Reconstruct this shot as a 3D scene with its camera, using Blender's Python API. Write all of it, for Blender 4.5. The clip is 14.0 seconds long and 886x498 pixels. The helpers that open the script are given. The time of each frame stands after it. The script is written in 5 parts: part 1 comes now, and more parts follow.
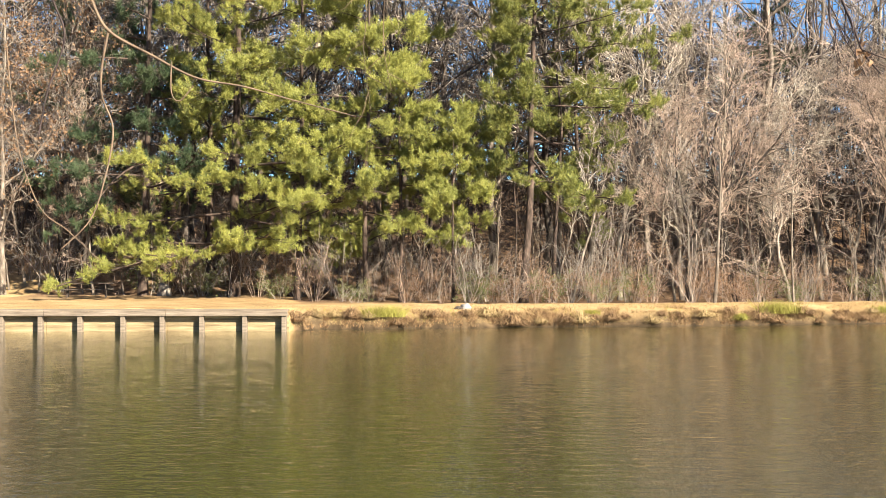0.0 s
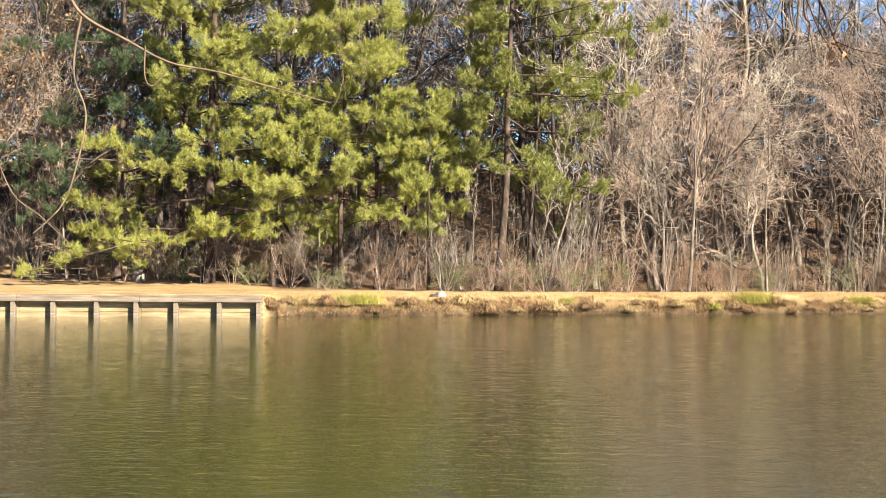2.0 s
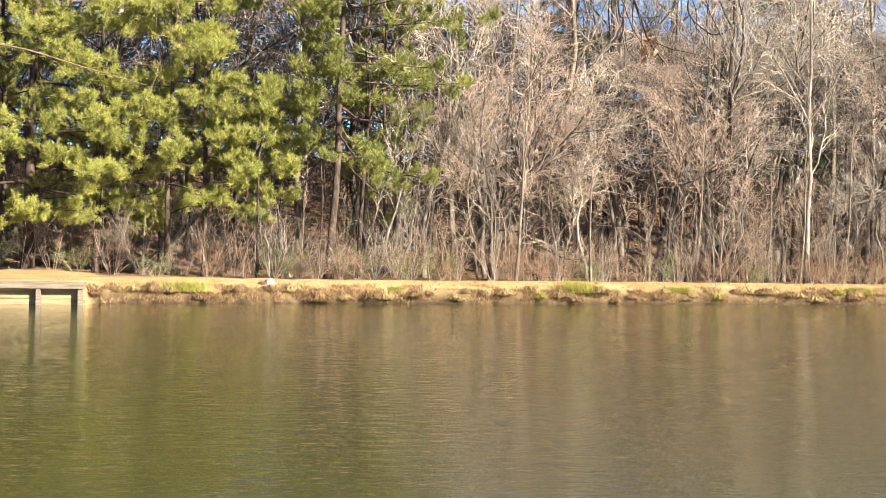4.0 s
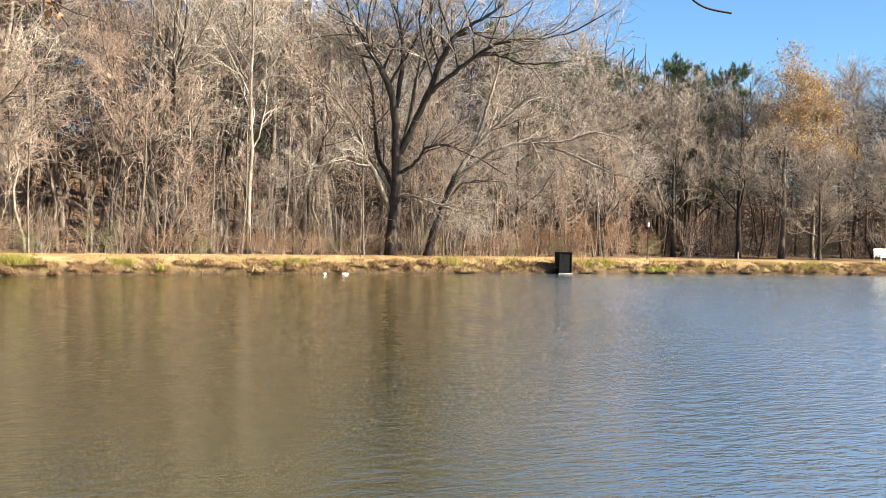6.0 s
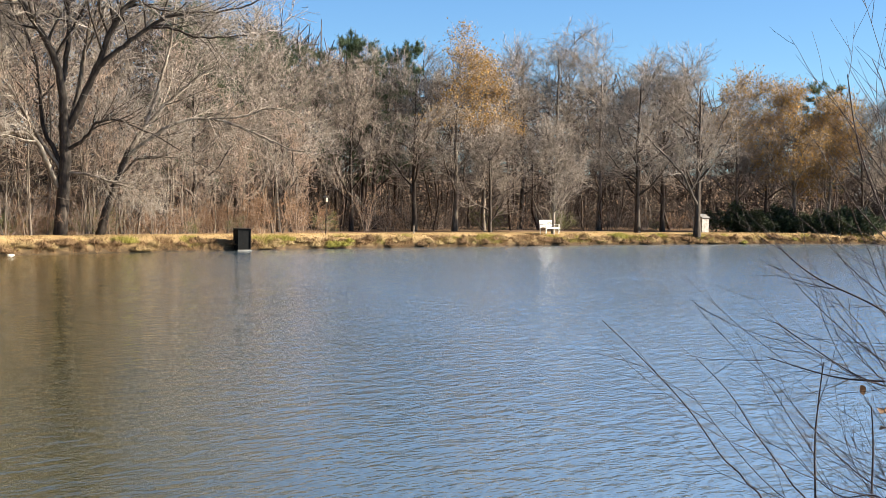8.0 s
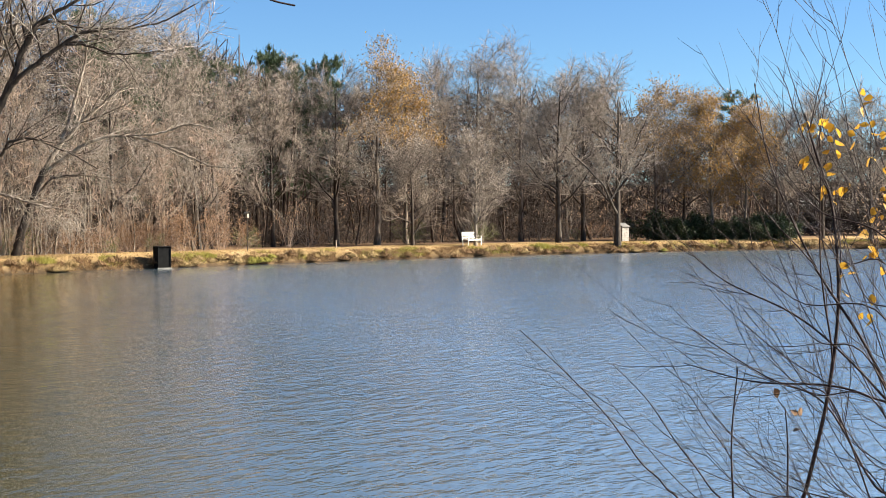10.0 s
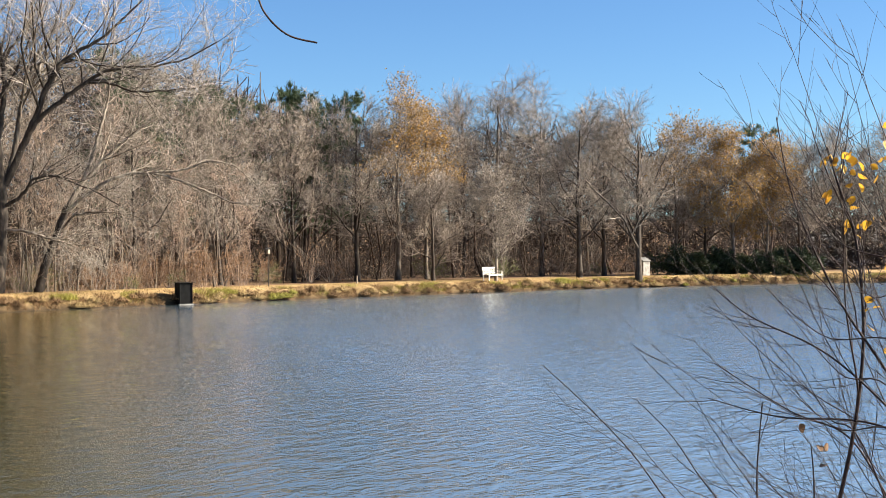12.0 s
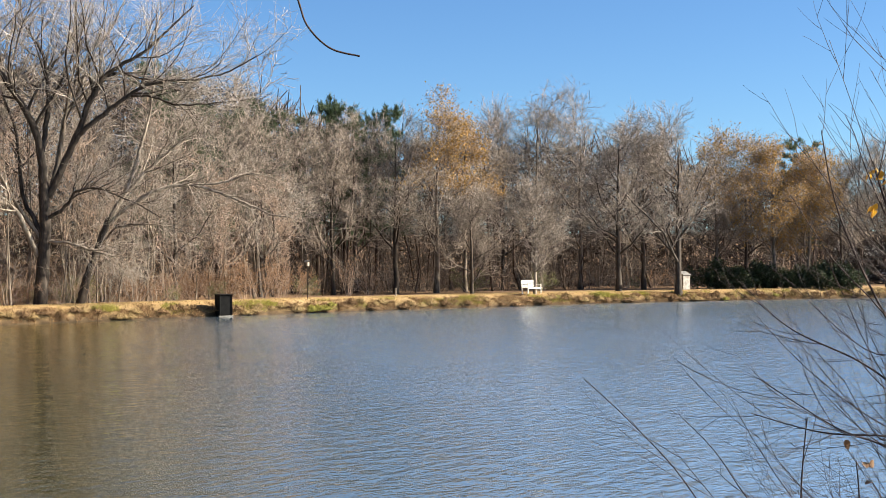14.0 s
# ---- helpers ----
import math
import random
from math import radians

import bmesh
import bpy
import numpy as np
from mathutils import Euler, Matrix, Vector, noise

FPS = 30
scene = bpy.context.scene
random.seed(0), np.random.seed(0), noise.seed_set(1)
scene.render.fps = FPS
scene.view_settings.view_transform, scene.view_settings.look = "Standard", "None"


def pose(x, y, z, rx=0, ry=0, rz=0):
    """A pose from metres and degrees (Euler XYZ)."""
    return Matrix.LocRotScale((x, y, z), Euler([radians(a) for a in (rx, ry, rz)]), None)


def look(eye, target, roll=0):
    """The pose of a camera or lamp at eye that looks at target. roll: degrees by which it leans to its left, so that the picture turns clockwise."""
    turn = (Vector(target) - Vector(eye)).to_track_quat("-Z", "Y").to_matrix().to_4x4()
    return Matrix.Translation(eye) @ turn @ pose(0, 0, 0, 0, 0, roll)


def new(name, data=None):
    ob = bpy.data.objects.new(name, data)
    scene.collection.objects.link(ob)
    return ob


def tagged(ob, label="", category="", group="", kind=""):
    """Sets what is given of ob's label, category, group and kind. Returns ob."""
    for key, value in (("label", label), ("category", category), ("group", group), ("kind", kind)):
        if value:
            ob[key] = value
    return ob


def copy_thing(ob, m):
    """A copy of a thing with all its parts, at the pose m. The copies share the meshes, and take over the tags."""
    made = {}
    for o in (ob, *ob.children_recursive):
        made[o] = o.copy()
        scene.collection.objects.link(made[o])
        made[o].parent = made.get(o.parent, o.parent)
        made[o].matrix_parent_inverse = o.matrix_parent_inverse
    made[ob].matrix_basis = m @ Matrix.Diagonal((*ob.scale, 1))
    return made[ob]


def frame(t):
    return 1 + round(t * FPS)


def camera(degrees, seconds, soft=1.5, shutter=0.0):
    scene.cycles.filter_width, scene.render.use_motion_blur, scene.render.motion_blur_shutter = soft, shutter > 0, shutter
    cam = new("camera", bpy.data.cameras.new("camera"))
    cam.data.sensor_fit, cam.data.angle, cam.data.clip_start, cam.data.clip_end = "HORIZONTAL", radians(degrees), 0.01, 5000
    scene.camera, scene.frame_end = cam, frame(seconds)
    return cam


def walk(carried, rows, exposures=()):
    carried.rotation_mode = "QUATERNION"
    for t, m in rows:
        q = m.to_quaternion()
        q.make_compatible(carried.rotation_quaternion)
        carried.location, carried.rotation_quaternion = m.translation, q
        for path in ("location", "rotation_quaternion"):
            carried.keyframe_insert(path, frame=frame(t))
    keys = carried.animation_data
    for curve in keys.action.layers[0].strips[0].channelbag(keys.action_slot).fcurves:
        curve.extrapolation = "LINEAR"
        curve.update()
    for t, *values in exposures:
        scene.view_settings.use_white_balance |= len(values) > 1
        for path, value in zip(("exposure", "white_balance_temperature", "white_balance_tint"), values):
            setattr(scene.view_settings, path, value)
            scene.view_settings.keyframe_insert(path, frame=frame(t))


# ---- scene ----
cam = camera(38.21, 14.0, soft=0.5)
# The viewer stands on the near bank and turns: seconds, yaw, pitch, lean to the right (degrees).
EYE, ARM = 2.6, 0.35
ROWS = [
    (0.0, -0.000, 0.600, -0.000),
    (0.5, -0.141, 0.509, -0.110),
    (1.0, -0.365, 0.356, -0.212),
    (1.5, -0.675, 0.185, -0.310),
    (2.0, -1.091, 0.051, -0.421),
    (2.2, -1.305, 0.006, -0.468),
    (4.3, -11.622, -0.542, -1.275),
    (4.5, -13.976, -0.591, -1.416),
    (5.0, -20.498, -0.707, -1.474),
    (5.5, -27.165, -0.866, -1.567),
    (6.0, -33.095, -1.117, -1.502),
    (6.5, -37.945, -1.452, -1.340),
    (7.0, -41.820, -1.755, -1.228),
    (7.5, -44.932, -1.927, -1.019),
    (8.0, -47.350, -1.913, -0.800),
    (8.5, -49.088, -1.818, -0.446),
    (8.7, -49.598, -1.771, -0.355),
    (10.8, -50.835, -0.898, 0.500),
    (11.0, -50.720, -0.707, 0.477),
    (11.5, -50.341, -0.194, 0.532),
    (12.0, -49.877, 0.271, 0.494),
    (12.5, -49.418, 0.623, 0.456),
    (13.0, -49.005, 0.854, 0.417),
    (13.5, -48.621, 0.947, 0.251),
    (14.0, -48.148, 0.863, 0.267),
]
walk(cam, [
    (t, pose(-ARM * math.sin(radians(yaw)), ARM * math.cos(radians(yaw)) - ARM, EYE, 0, 0, yaw) @ pose(0, 0, 0, 90 + pitch) @ pose(0, 0, 0, 0, 0, -lean))
    for t, yaw, pitch, lean in ROWS
], exposures=[(0.0, 1.92), (2.2, 1.97), (4.5, 2.10), (5.5, 2.06), (7.0, 1.88), (11.0, 1.77), (14.0, 1.74)])

# ---- light ----
SUN_ELEV, SUN_BEARING = 28.0, 138.0  # bearing clockwise from +y
world = bpy.data.worlds.new("sky")
scene.world = world
world.use_nodes = True
wn = world.node_tree.nodes
sky = wn.new("ShaderNodeTexSky")
sky.sky_type, sky.sun_disc = "NISHITA", False
sky.sun_elevation, sky.sun_rotation = radians(SUN_ELEV), radians(SUN_BEARING)
sky.air_density, sky.dust_density, sky.ozone_density = 1.0, 0.0, 1.0
clear = wn.new("ShaderNodeMix")  # clear dry winter air
clear.data_type, clear.blend_type = "RGBA", "MULTIPLY"
clear.inputs[0].default_value, clear.inputs[7].default_value = 1.0, (0.62, 0.93, 1.32, 1)
world.node_tree.links.new(sky.outputs[0], clear.inputs[6])
world.node_tree.links.new(clear.outputs[2], wn["Background"].inputs[0])
wn["Background"].inputs[1].default_value = 0.037
sun = new("sun", bpy.data.lights.new("sun", "SUN"))
sun.data.energy, sun.data.angle, sun.data.color = 6.0, radians(0.5), (1.0, 0.925, 0.78)
sun_from = Vector((math.sin(radians(SUN_BEARING)) * math.cos(radians(SUN_ELEV)), math.cos(radians(SUN_BEARING)) * math.cos(radians(SUN_ELEV)), math.sin(radians(SUN_ELEV))))
sun.matrix_world = look(sun_from * 200, (0, 0, 0))

# ---- materials ----
def nodes_of(name):
    m = bpy.data.materials.new(name)
    m.use_nodes = True
    nt = m.node_tree
    return m, nt, nt.nodes["Principled BSDF"]


def ramp(nt, fac, stops):
    r = nt.nodes.new("ShaderNodeValToRGB")
    while len(r.color_ramp.elements) < len(stops):
        r.color_ramp.elements.new(0.5)
    for e, (p, c) in zip(r.color_ramp.elements, stops):
        e.position, e.color = p, (*c, 1)
    nt.links.new(fac, r.inputs[0])
    return r.outputs[0]


def noise_fac(nt, scale, detail=4, stretch=(1, 1, 1), rough=0.6, space="Object"):
    tc, mp, n = nt.nodes.new("ShaderNodeTexCoord"), nt.nodes.new("ShaderNodeMapping"), nt.nodes.new("ShaderNodeTexNoise")
    mp.inputs["Scale"].default_value = stretch
    n.inputs["Scale"].default_value, n.inputs["Detail"].default_value, n.inputs["Roughness"].default_value = scale, detail, rough
    nt.links.new(tc.outputs[space], mp.inputs[0])
    nt.links.new(mp.outputs[0], n.inputs["Vector"])
    return n.outputs["Fac"]


def mixed(nt, fac, a, b, mode="MIX"):
    m = nt.nodes.new("ShaderNodeMix")
    m.data_type, m.blend_type = "RGBA", mode
    for sock, v in ((m.inputs[0], fac), (m.inputs[6], a), (m.inputs[7], b)):
        if isinstance(v, (int, float)):
            sock.default_value = v
        elif isinstance(v, tuple):
            sock.default_value = (*v, 1)
        else:
            nt.links.new(v, sock)
    return m.outputs[2]


def bumped(nt, bsdf, fac, strength, distance):
    b = nt.nodes.new("ShaderNodeBump")
    b.inputs["Strength"].default_value, b.inputs["Distance"].default_value = strength, distance
    nt.links.new(fac, b.inputs["Height"])
    nt.links.new(b.outputs[0], bsdf.inputs["Normal"])
    nt.links.new(b.outputs[0], bsdf.inputs["Coat Normal"])


def varied(name, stops, rough=0.85, scale=3.0, stretch=(1, 1, 1), island=None, bump=0.0, bump_scale=20.0, sub=0.0, spec=0.25):
    """Noise-coloured surface; island: colours spread over loose pieces; sub: light let through thin leaves."""
    m, nt, p = nodes_of(name)
    col = ramp(nt, noise_fac(nt, scale, 5, stretch), stops)
    if island:
        g = nt.nodes.new("ShaderNodeNewGeometry")
        col = mixed(nt, 0.6, col, ramp(nt, g.outputs["Random Per Island"], island))
    nt.links.new(col, p.inputs["Base Color"])
    p.inputs["Roughness"].default_value = rough
    p.inputs["Specular IOR Level"].default_value = spec
    if bump:
        bumped(nt, p, noise_fac(nt, bump_scale, 6, stretch), bump, 0.02)
    if sub:
        t, mx = nt.nodes.new("ShaderNodeBsdfTranslucent"), nt.nodes.new("ShaderNodeMixShader")
        nt.links.new(col, t.inputs[0])
        mx.inputs[0].default_value = sub
        nt.links.new(p.outputs[0], mx.inputs[1])
        nt.links.new(t.outputs[0], mx.inputs[2])
        nt.links.new(mx.outputs[0], nt.nodes["Material Output"].inputs[0])
    return m


BARK_GREY = varied("bark_grey", [(0.3, (0.045, 0.034, 0.026)), (0.5, (0.125, 0.098, 0.074)), (0.72, (0.27, 0.22, 0.17))], 0.9, 6, (1, 1, 0.25), bump=0.8)
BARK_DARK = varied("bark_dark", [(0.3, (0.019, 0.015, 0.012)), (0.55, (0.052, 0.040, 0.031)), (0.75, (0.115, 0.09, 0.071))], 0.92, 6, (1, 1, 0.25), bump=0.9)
BARK_PALE = varied("bark_pale", [(0.3, (0.085, 0.066, 0.05)), (0.52, (0.21, 0.172, 0.134)), (0.75, (0.38, 0.33, 0.265))], 0.85, 4, (1, 1, 0.4), bump=0.4)
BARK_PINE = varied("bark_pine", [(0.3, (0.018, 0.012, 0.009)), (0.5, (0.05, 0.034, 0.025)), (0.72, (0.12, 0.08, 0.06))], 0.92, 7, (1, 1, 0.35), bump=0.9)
TWIG_GREY = varied("twig_grey", [(0.3, (0.105, 0.083, 0.066)), (0.6, (0.29, 0.24, 0.195))], 0.85, 2, island=[(0, (0.035, 0.028, 0.023)), (1, (0.53, 0.455, 0.375))])
TWIG_BROWN = varied("twig_brown", [(0.3, (0.08, 0.062, 0.049)), (0.6, (0.215, 0.172, 0.138))], 0.85, 2, island=[(0, (0.035, 0.027, 0.022)), (1, (0.40, 0.33, 0.27))])
TWIG_RED = varied("twig_red", [(0.3, (0.112, 0.075, 0.058)), (0.6, (0.32, 0.226, 0.17))], 0.85, 2, island=[(0, (0.042, 0.028, 0.022)), (1, (0.55, 0.405, 0.305))])
TWIG_PALE = varied("twig_pale", [(0.3, (0.209, 0.169, 0.130)), (0.6, (0.440, 0.369, 0.286))], 0.85, 2, island=[(0, (0.088, 0.069, 0.053)), (1, (0.638, 0.544, 0.429))])
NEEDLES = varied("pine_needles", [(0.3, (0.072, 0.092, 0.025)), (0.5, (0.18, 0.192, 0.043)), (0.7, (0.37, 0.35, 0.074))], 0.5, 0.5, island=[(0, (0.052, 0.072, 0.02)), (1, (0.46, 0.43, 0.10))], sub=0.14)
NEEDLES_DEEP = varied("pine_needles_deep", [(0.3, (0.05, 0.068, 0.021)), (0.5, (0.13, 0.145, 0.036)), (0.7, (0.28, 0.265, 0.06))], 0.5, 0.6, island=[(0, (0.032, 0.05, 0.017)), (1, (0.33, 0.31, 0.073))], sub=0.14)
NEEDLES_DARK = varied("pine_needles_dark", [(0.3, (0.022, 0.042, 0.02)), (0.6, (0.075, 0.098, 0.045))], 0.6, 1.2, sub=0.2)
DRY_LEAF = varied("dry_leaf", [(0.3, (0.12, 0.062, 0.03)), (0.6, (0.24, 0.14, 0.072))], 0.75, 3, island=[(0, (0.08, 0.042, 0.022)), (1, (0.32, 0.195, 0.11))], sub=0.25)
GOLD_LEAF = varied("gold_leaf", [(0.3, (0.22, 0.135, 0.045)), (0.6, (0.38, 0.225, 0.065))], 0.7, 0.6, island=[(0, (0.15, 0.10, 0.04)), (1, (0.52, 0.29, 0.075))], sub=0.3)
OLIVE_LEAF = varied("olive_leaf", [(0.3, (0.06, 0.08, 0.022)), (0.6, (0.15, 0.15, 0.045))], 0.6, 3, island=[(0, (0.05, 0.07, 0.02)), (1, (0.20, 0.19, 0.07))], sub=0.25)
GRASS_DRY = varied("grass_dry", [(0.3, (0.22, 0.145, 0.062)), (0.6, (0.40, 0.285, 0.13))], 0.8, 0.7, island=[(0, (0.13, 0.085, 0.038)), (1, (0.52, 0.38, 0.185))], sub=0.2)
GRASS_BROWN = varied("grass_brown", [(0.3, (0.09, 0.052, 0.025)), (0.6, (0.25, 0.15, 0.073))], 0.85, 0.8, island=[(0, (0.04, 0.023, 0.013)), (1, (0.40, 0.25, 0.125))], sub=0.15)
GRASS_GREEN = varied("grass_green", [(0.3, (0.17, 0.16, 0.03)), (0.6, (0.33, 0.295, 0.055))], 0.7, 1.5, island=[(0, (0.12, 0.115, 0.03)), (1, (0.40, 0.35, 0.085))], sub=0.2)
OLD_WOOD = varied("weathered_wood", [(0.3, (0.085, 0.064, 0.046)), (0.55, (0.165, 0.128, 0.092)), (0.75, (0.25, 0.20, 0.148))], 0.85, 4, (0.25, 3, 3), bump=0.5)
CREAM_WOOD = varied("sun_bleached_wood", [(0.3, (0.10, 0.07, 0.036)), (0.55, (0.225, 0.165, 0.088)), (0.75, (0.33, 0.255, 0.145))], 0.85, 3, (0.25, 3, 3), bump=0.5)
WHITE_PAINT = varied("white_paint", [(0.3, (0.56, 0.53, 0.46)), (0.6, (0.72, 0.69, 0.62))], 0.5, 6, bump=0.15)
BLACK_PLASTIC = varied("black_plastic", [(0.3, (0.003, 0.003, 0.003)), (0.65, (0.008, 0.008, 0.008))], 0.9, 4, bump=0.15, spec=0.1)
ROOF_GREY = varied("roof_grey", [(0.3, (0.09, 0.085, 0.08)), (0.6, (0.16, 0.15, 0.14))], 0.9, 5, bump=0.3)
STONE = varied("pale_stone", [(0.3, (0.13, 0.115, 0.10)), (0.6, (0.27, 0.25, 0.225))], 0.8, 5, bump=0.5)


def ground_material():
    m, nt, p = nodes_of("dry_ground")
    a = ramp(nt, noise_fac(nt, 0.5, 6), [(0.3, (0.27, 0.17, 0.075)), (0.5, (0.38, 0.255, 0.12)), (0.7, (0.47, 0.335, 0.175))])
    fine = ramp(nt, noise_fac(nt, 9, 6), [(0.35, (0.62, 0.58, 0.52)), (0.65, (1.0, 1.0, 1.0))])
    grass = mixed(nt, 0.8, a, fine, "MULTIPLY")
    soil = ramp(nt, noise_fac(nt, 2.2, 7), [(0.3, (0.018, 0.012, 0.008)), (0.5, (0.045, 0.030, 0.017)), (0.7, (0.11, 0.072, 0.038))])
    bank = nt.nodes.new("ShaderNodeAttribute")
    bank.attribute_name = "bank"
    grass = mixed(nt, bank.outputs["Fac"], grass, soil)
    litter = ramp(nt, noise_fac(nt, 3, 8), [(0.3, (0.055, 0.032, 0.018)), (0.5, (0.15, 0.09, 0.05)), (0.7, (0.30, 0.19, 0.11))])
    at = nt.nodes.new("ShaderNodeAttribute")
    at.attribute_name = "woods"
    nt.links.new(mixed(nt, at.outputs["Fac"], grass, litter), p.inputs["Base Color"])
    p.inputs["Roughness"].default_value = 0.95
    p.inputs["Specular IOR Level"].default_value = 0.1
    bumped(nt, p, noise_fac(nt, 14, 6), 0.7, 0.05)
    return m


def water_material():
    m, nt, p = nodes_of("pond_water")
    p.inputs["IOR"].default_value = 1.6
    p.inputs["Coat Weight"].default_value, p.inputs["Coat IOR"].default_value, p.inputs["Coat Roughness"].default_value = 1.0, 2.3, 0.06
    # the breeze reaches the open side of the pond and leaves the lee of the woods calmer
    tc, sep = nt.nodes.new("ShaderNodeTexCoord"), nt.nodes.new("ShaderNodeSeparateXYZ")
    nt.links.new(tc.outputs["Object"], sep.inputs[0])

    def ranged(sock, f0, f1, t0, t1):
        mr = nt.nodes.new("ShaderNodeMapRange")
        mr.inputs["From Min"].default_value, mr.inputs["From Max"].default_value = f0, f1
        mr.inputs["To Min"].default_value, mr.inputs["To Max"].default_value = t0, t1
        nt.links.new(sock, mr.inputs[0])
        return mr.outputs[0]

    def op(kind, a, b):
        n = nt.nodes.new("ShaderNodeMath")
        n.operation = kind
        for sock, v in zip(n.inputs, (a, b)):
            if isinstance(v, (int, float)):
                sock.default_value = v
            else:
                nt.links.new(v, sock)
        return n.outputs[0]

    # the wood shelters the water along its side, where silt hangs; past its lee the sky's reflection is put into the
    # base colour as blue
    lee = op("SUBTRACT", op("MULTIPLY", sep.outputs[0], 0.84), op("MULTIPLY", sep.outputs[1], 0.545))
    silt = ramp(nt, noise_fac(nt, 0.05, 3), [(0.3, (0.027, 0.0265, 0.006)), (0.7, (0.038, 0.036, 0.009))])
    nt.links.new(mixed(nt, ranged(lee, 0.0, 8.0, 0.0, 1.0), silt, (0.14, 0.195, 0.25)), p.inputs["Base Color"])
    nt.links.new(ranged(lee, 0.5, 7.0, 0.2, 1.0), p.inputs["Coat Weight"])  # the coat boosts the sky's reflection on the open side
    breeze = op("ADD", op("MULTIPLY", ranged(lee, 0.0, 9.0, 0.0, 1.0), ranged(sep.outputs[1], 57.0, 48.0, 0.3, 1.0)), 0.20)
    breeze = op("MULTIPLY", breeze, op("ADD", noise_fac(nt, 0.12, 3, (0.6, 1.4, 1)), 0.5))
    for gloss in ("Roughness", "Coat Roughness"):
        nt.links.new(ranged(breeze, 0.45, 1.0, 0.035, 0.17), p.inputs[gloss])
    # cat's-paw ripples over smaller ones
    mid, small = noise_fac(nt, 2.8, 2, (0.75, 1.35, 1), 0.5), noise_fac(nt, 8.5, 2, (0.8, 1.3, 1), 0.5)
    crest = op("ADD", op("MULTIPLY", mid, 0.65), op("MULTIPLY", small, 0.30))
    bumped(nt, p, op("MULTIPLY", crest, op("ADD", op("MULTIPLY", breeze, 1.1), 0.32)), 1.0, 0.052)
    return m


TWIG_TAN = varied("twig_tan", [(0.3, (0.055, 0.036, 0.022)), (0.6, (0.14, 0.094, 0.06))], 0.7, 14, bump=0.3)
EVERGREEN = varied("evergreen_leaf", [(0.3, (0.018, 0.032, 0.012)), (0.6, (0.05, 0.07, 0.025))], 0.5, 2, island=[(0, (0.015, 0.025, 0.01)), (1, (0.075, 0.09, 0.035))], sub=0.15)
YELLOW_LEAF = varied("yellow_leaf", [(0.3, (0.50, 0.26, 0.02)), (0.6, (0.68, 0.42, 0.04))], 0.5, 8, island=[(0, (0.34, 0.13, 0.02)), (1, (0.75, 0.50, 0.06))], sub=0.5)
TWIG_DARK = varied("twig_dark", [(0.3, (0.012, 0.008, 0.008)), (0.6, (0.042, 0.027, 0.024))], 0.7, 12, bump=0.2, spec=0.2)
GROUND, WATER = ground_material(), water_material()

# ---- mesh tools ----
def mesh_of(name, blocks, material, smooth=True):
    """A mesh from (vertices, faces) arrays; faces have three or four columns."""
    me = bpy.data.meshes.new(name)
    vs, loops, sizes, n = [], [], [], 0
    for v, f in blocks:
        v, f = np.asarray(v, float).reshape(-1, 3), np.asarray(f, int)
        vs.append(v)
        loops.append((f + n).ravel())
        sizes.append(np.full(len(f), f.shape[1]))
        n += len(v)
    vs, loops, sizes = np.concatenate(vs), np.concatenate(loops), np.concatenate(sizes)
    me.vertices.add(n)
    me.vertices.foreach_set("co", vs.ravel())
    me.loops.add(len(loops))
    me.loops.foreach_set("vertex_index", loops)
    me.polygons.add(len(sizes))
    me.polygons.foreach_set("loop_start", np.concatenate([[0], np.cumsum(sizes)[:-1]]))
    me.polygons.foreach_set("loop_total", sizes)
    me.polygons.foreach_set("use_smooth", np.full(len(sizes), smooth))
    me.materials.append(material)
    me.update(calc_edges=True)
    return me


def unit(v):
    return v / np.maximum(np.linalg.norm(v, axis=-1, keepdims=True), 1e-9)


def tubes(P, R, sides):
    """Tapered tubes round M lines of N points: P (M, N, 3), R (M, N)."""
    M, N, _ = P.shape
    T = unit(np.gradient(P, axis=1))
    ref = np.where(np.abs(T[:, :1, 2:3]) < 0.8, np.array([0, 0, 1.0]), np.array([1.0, 0, 0]))
    U = unit(np.cross(T, np.broadcast_to(ref, T.shape)))
    V = np.cross(T, U)
    a = np.arange(sides) * 2 * np.pi / sides
    ring = P[:, :, None] + R[:, :, None, None] * (np.cos(a)[:, None] * U[:, :, None] + np.sin(a)[:, None] * V[:, :, None])
    idx = np.arange(M * N * sides).reshape(M, N, sides)
    a0, b0 = idx[:, :-1], idx[:, 1:]
    a1, b1 = np.roll(a0, -1, 2), np.roll(b0, -1, 2)
    return ring.reshape(-1, 3), np.stack([a0, a1, b1, b0], -1).reshape(-1, 4)


def along(P, R, u):
    """Point, direction and radius at the share u (M, k) of each of M lines."""
    N = P.shape[1]
    s = np.clip(u, 0, 0.999) * (N - 1)
    i = s.astype(int)
    w = (s - i)[..., None]
    m = np.arange(len(P))[:, None]
    p0, p1 = P[m, i], P[m, i + 1]
    return p0 * (1 - w) + p1 * w, unit(p1 - p0), R[m, i] * (1 - w[..., 0]) + R[m, i + 1] * w[..., 0]


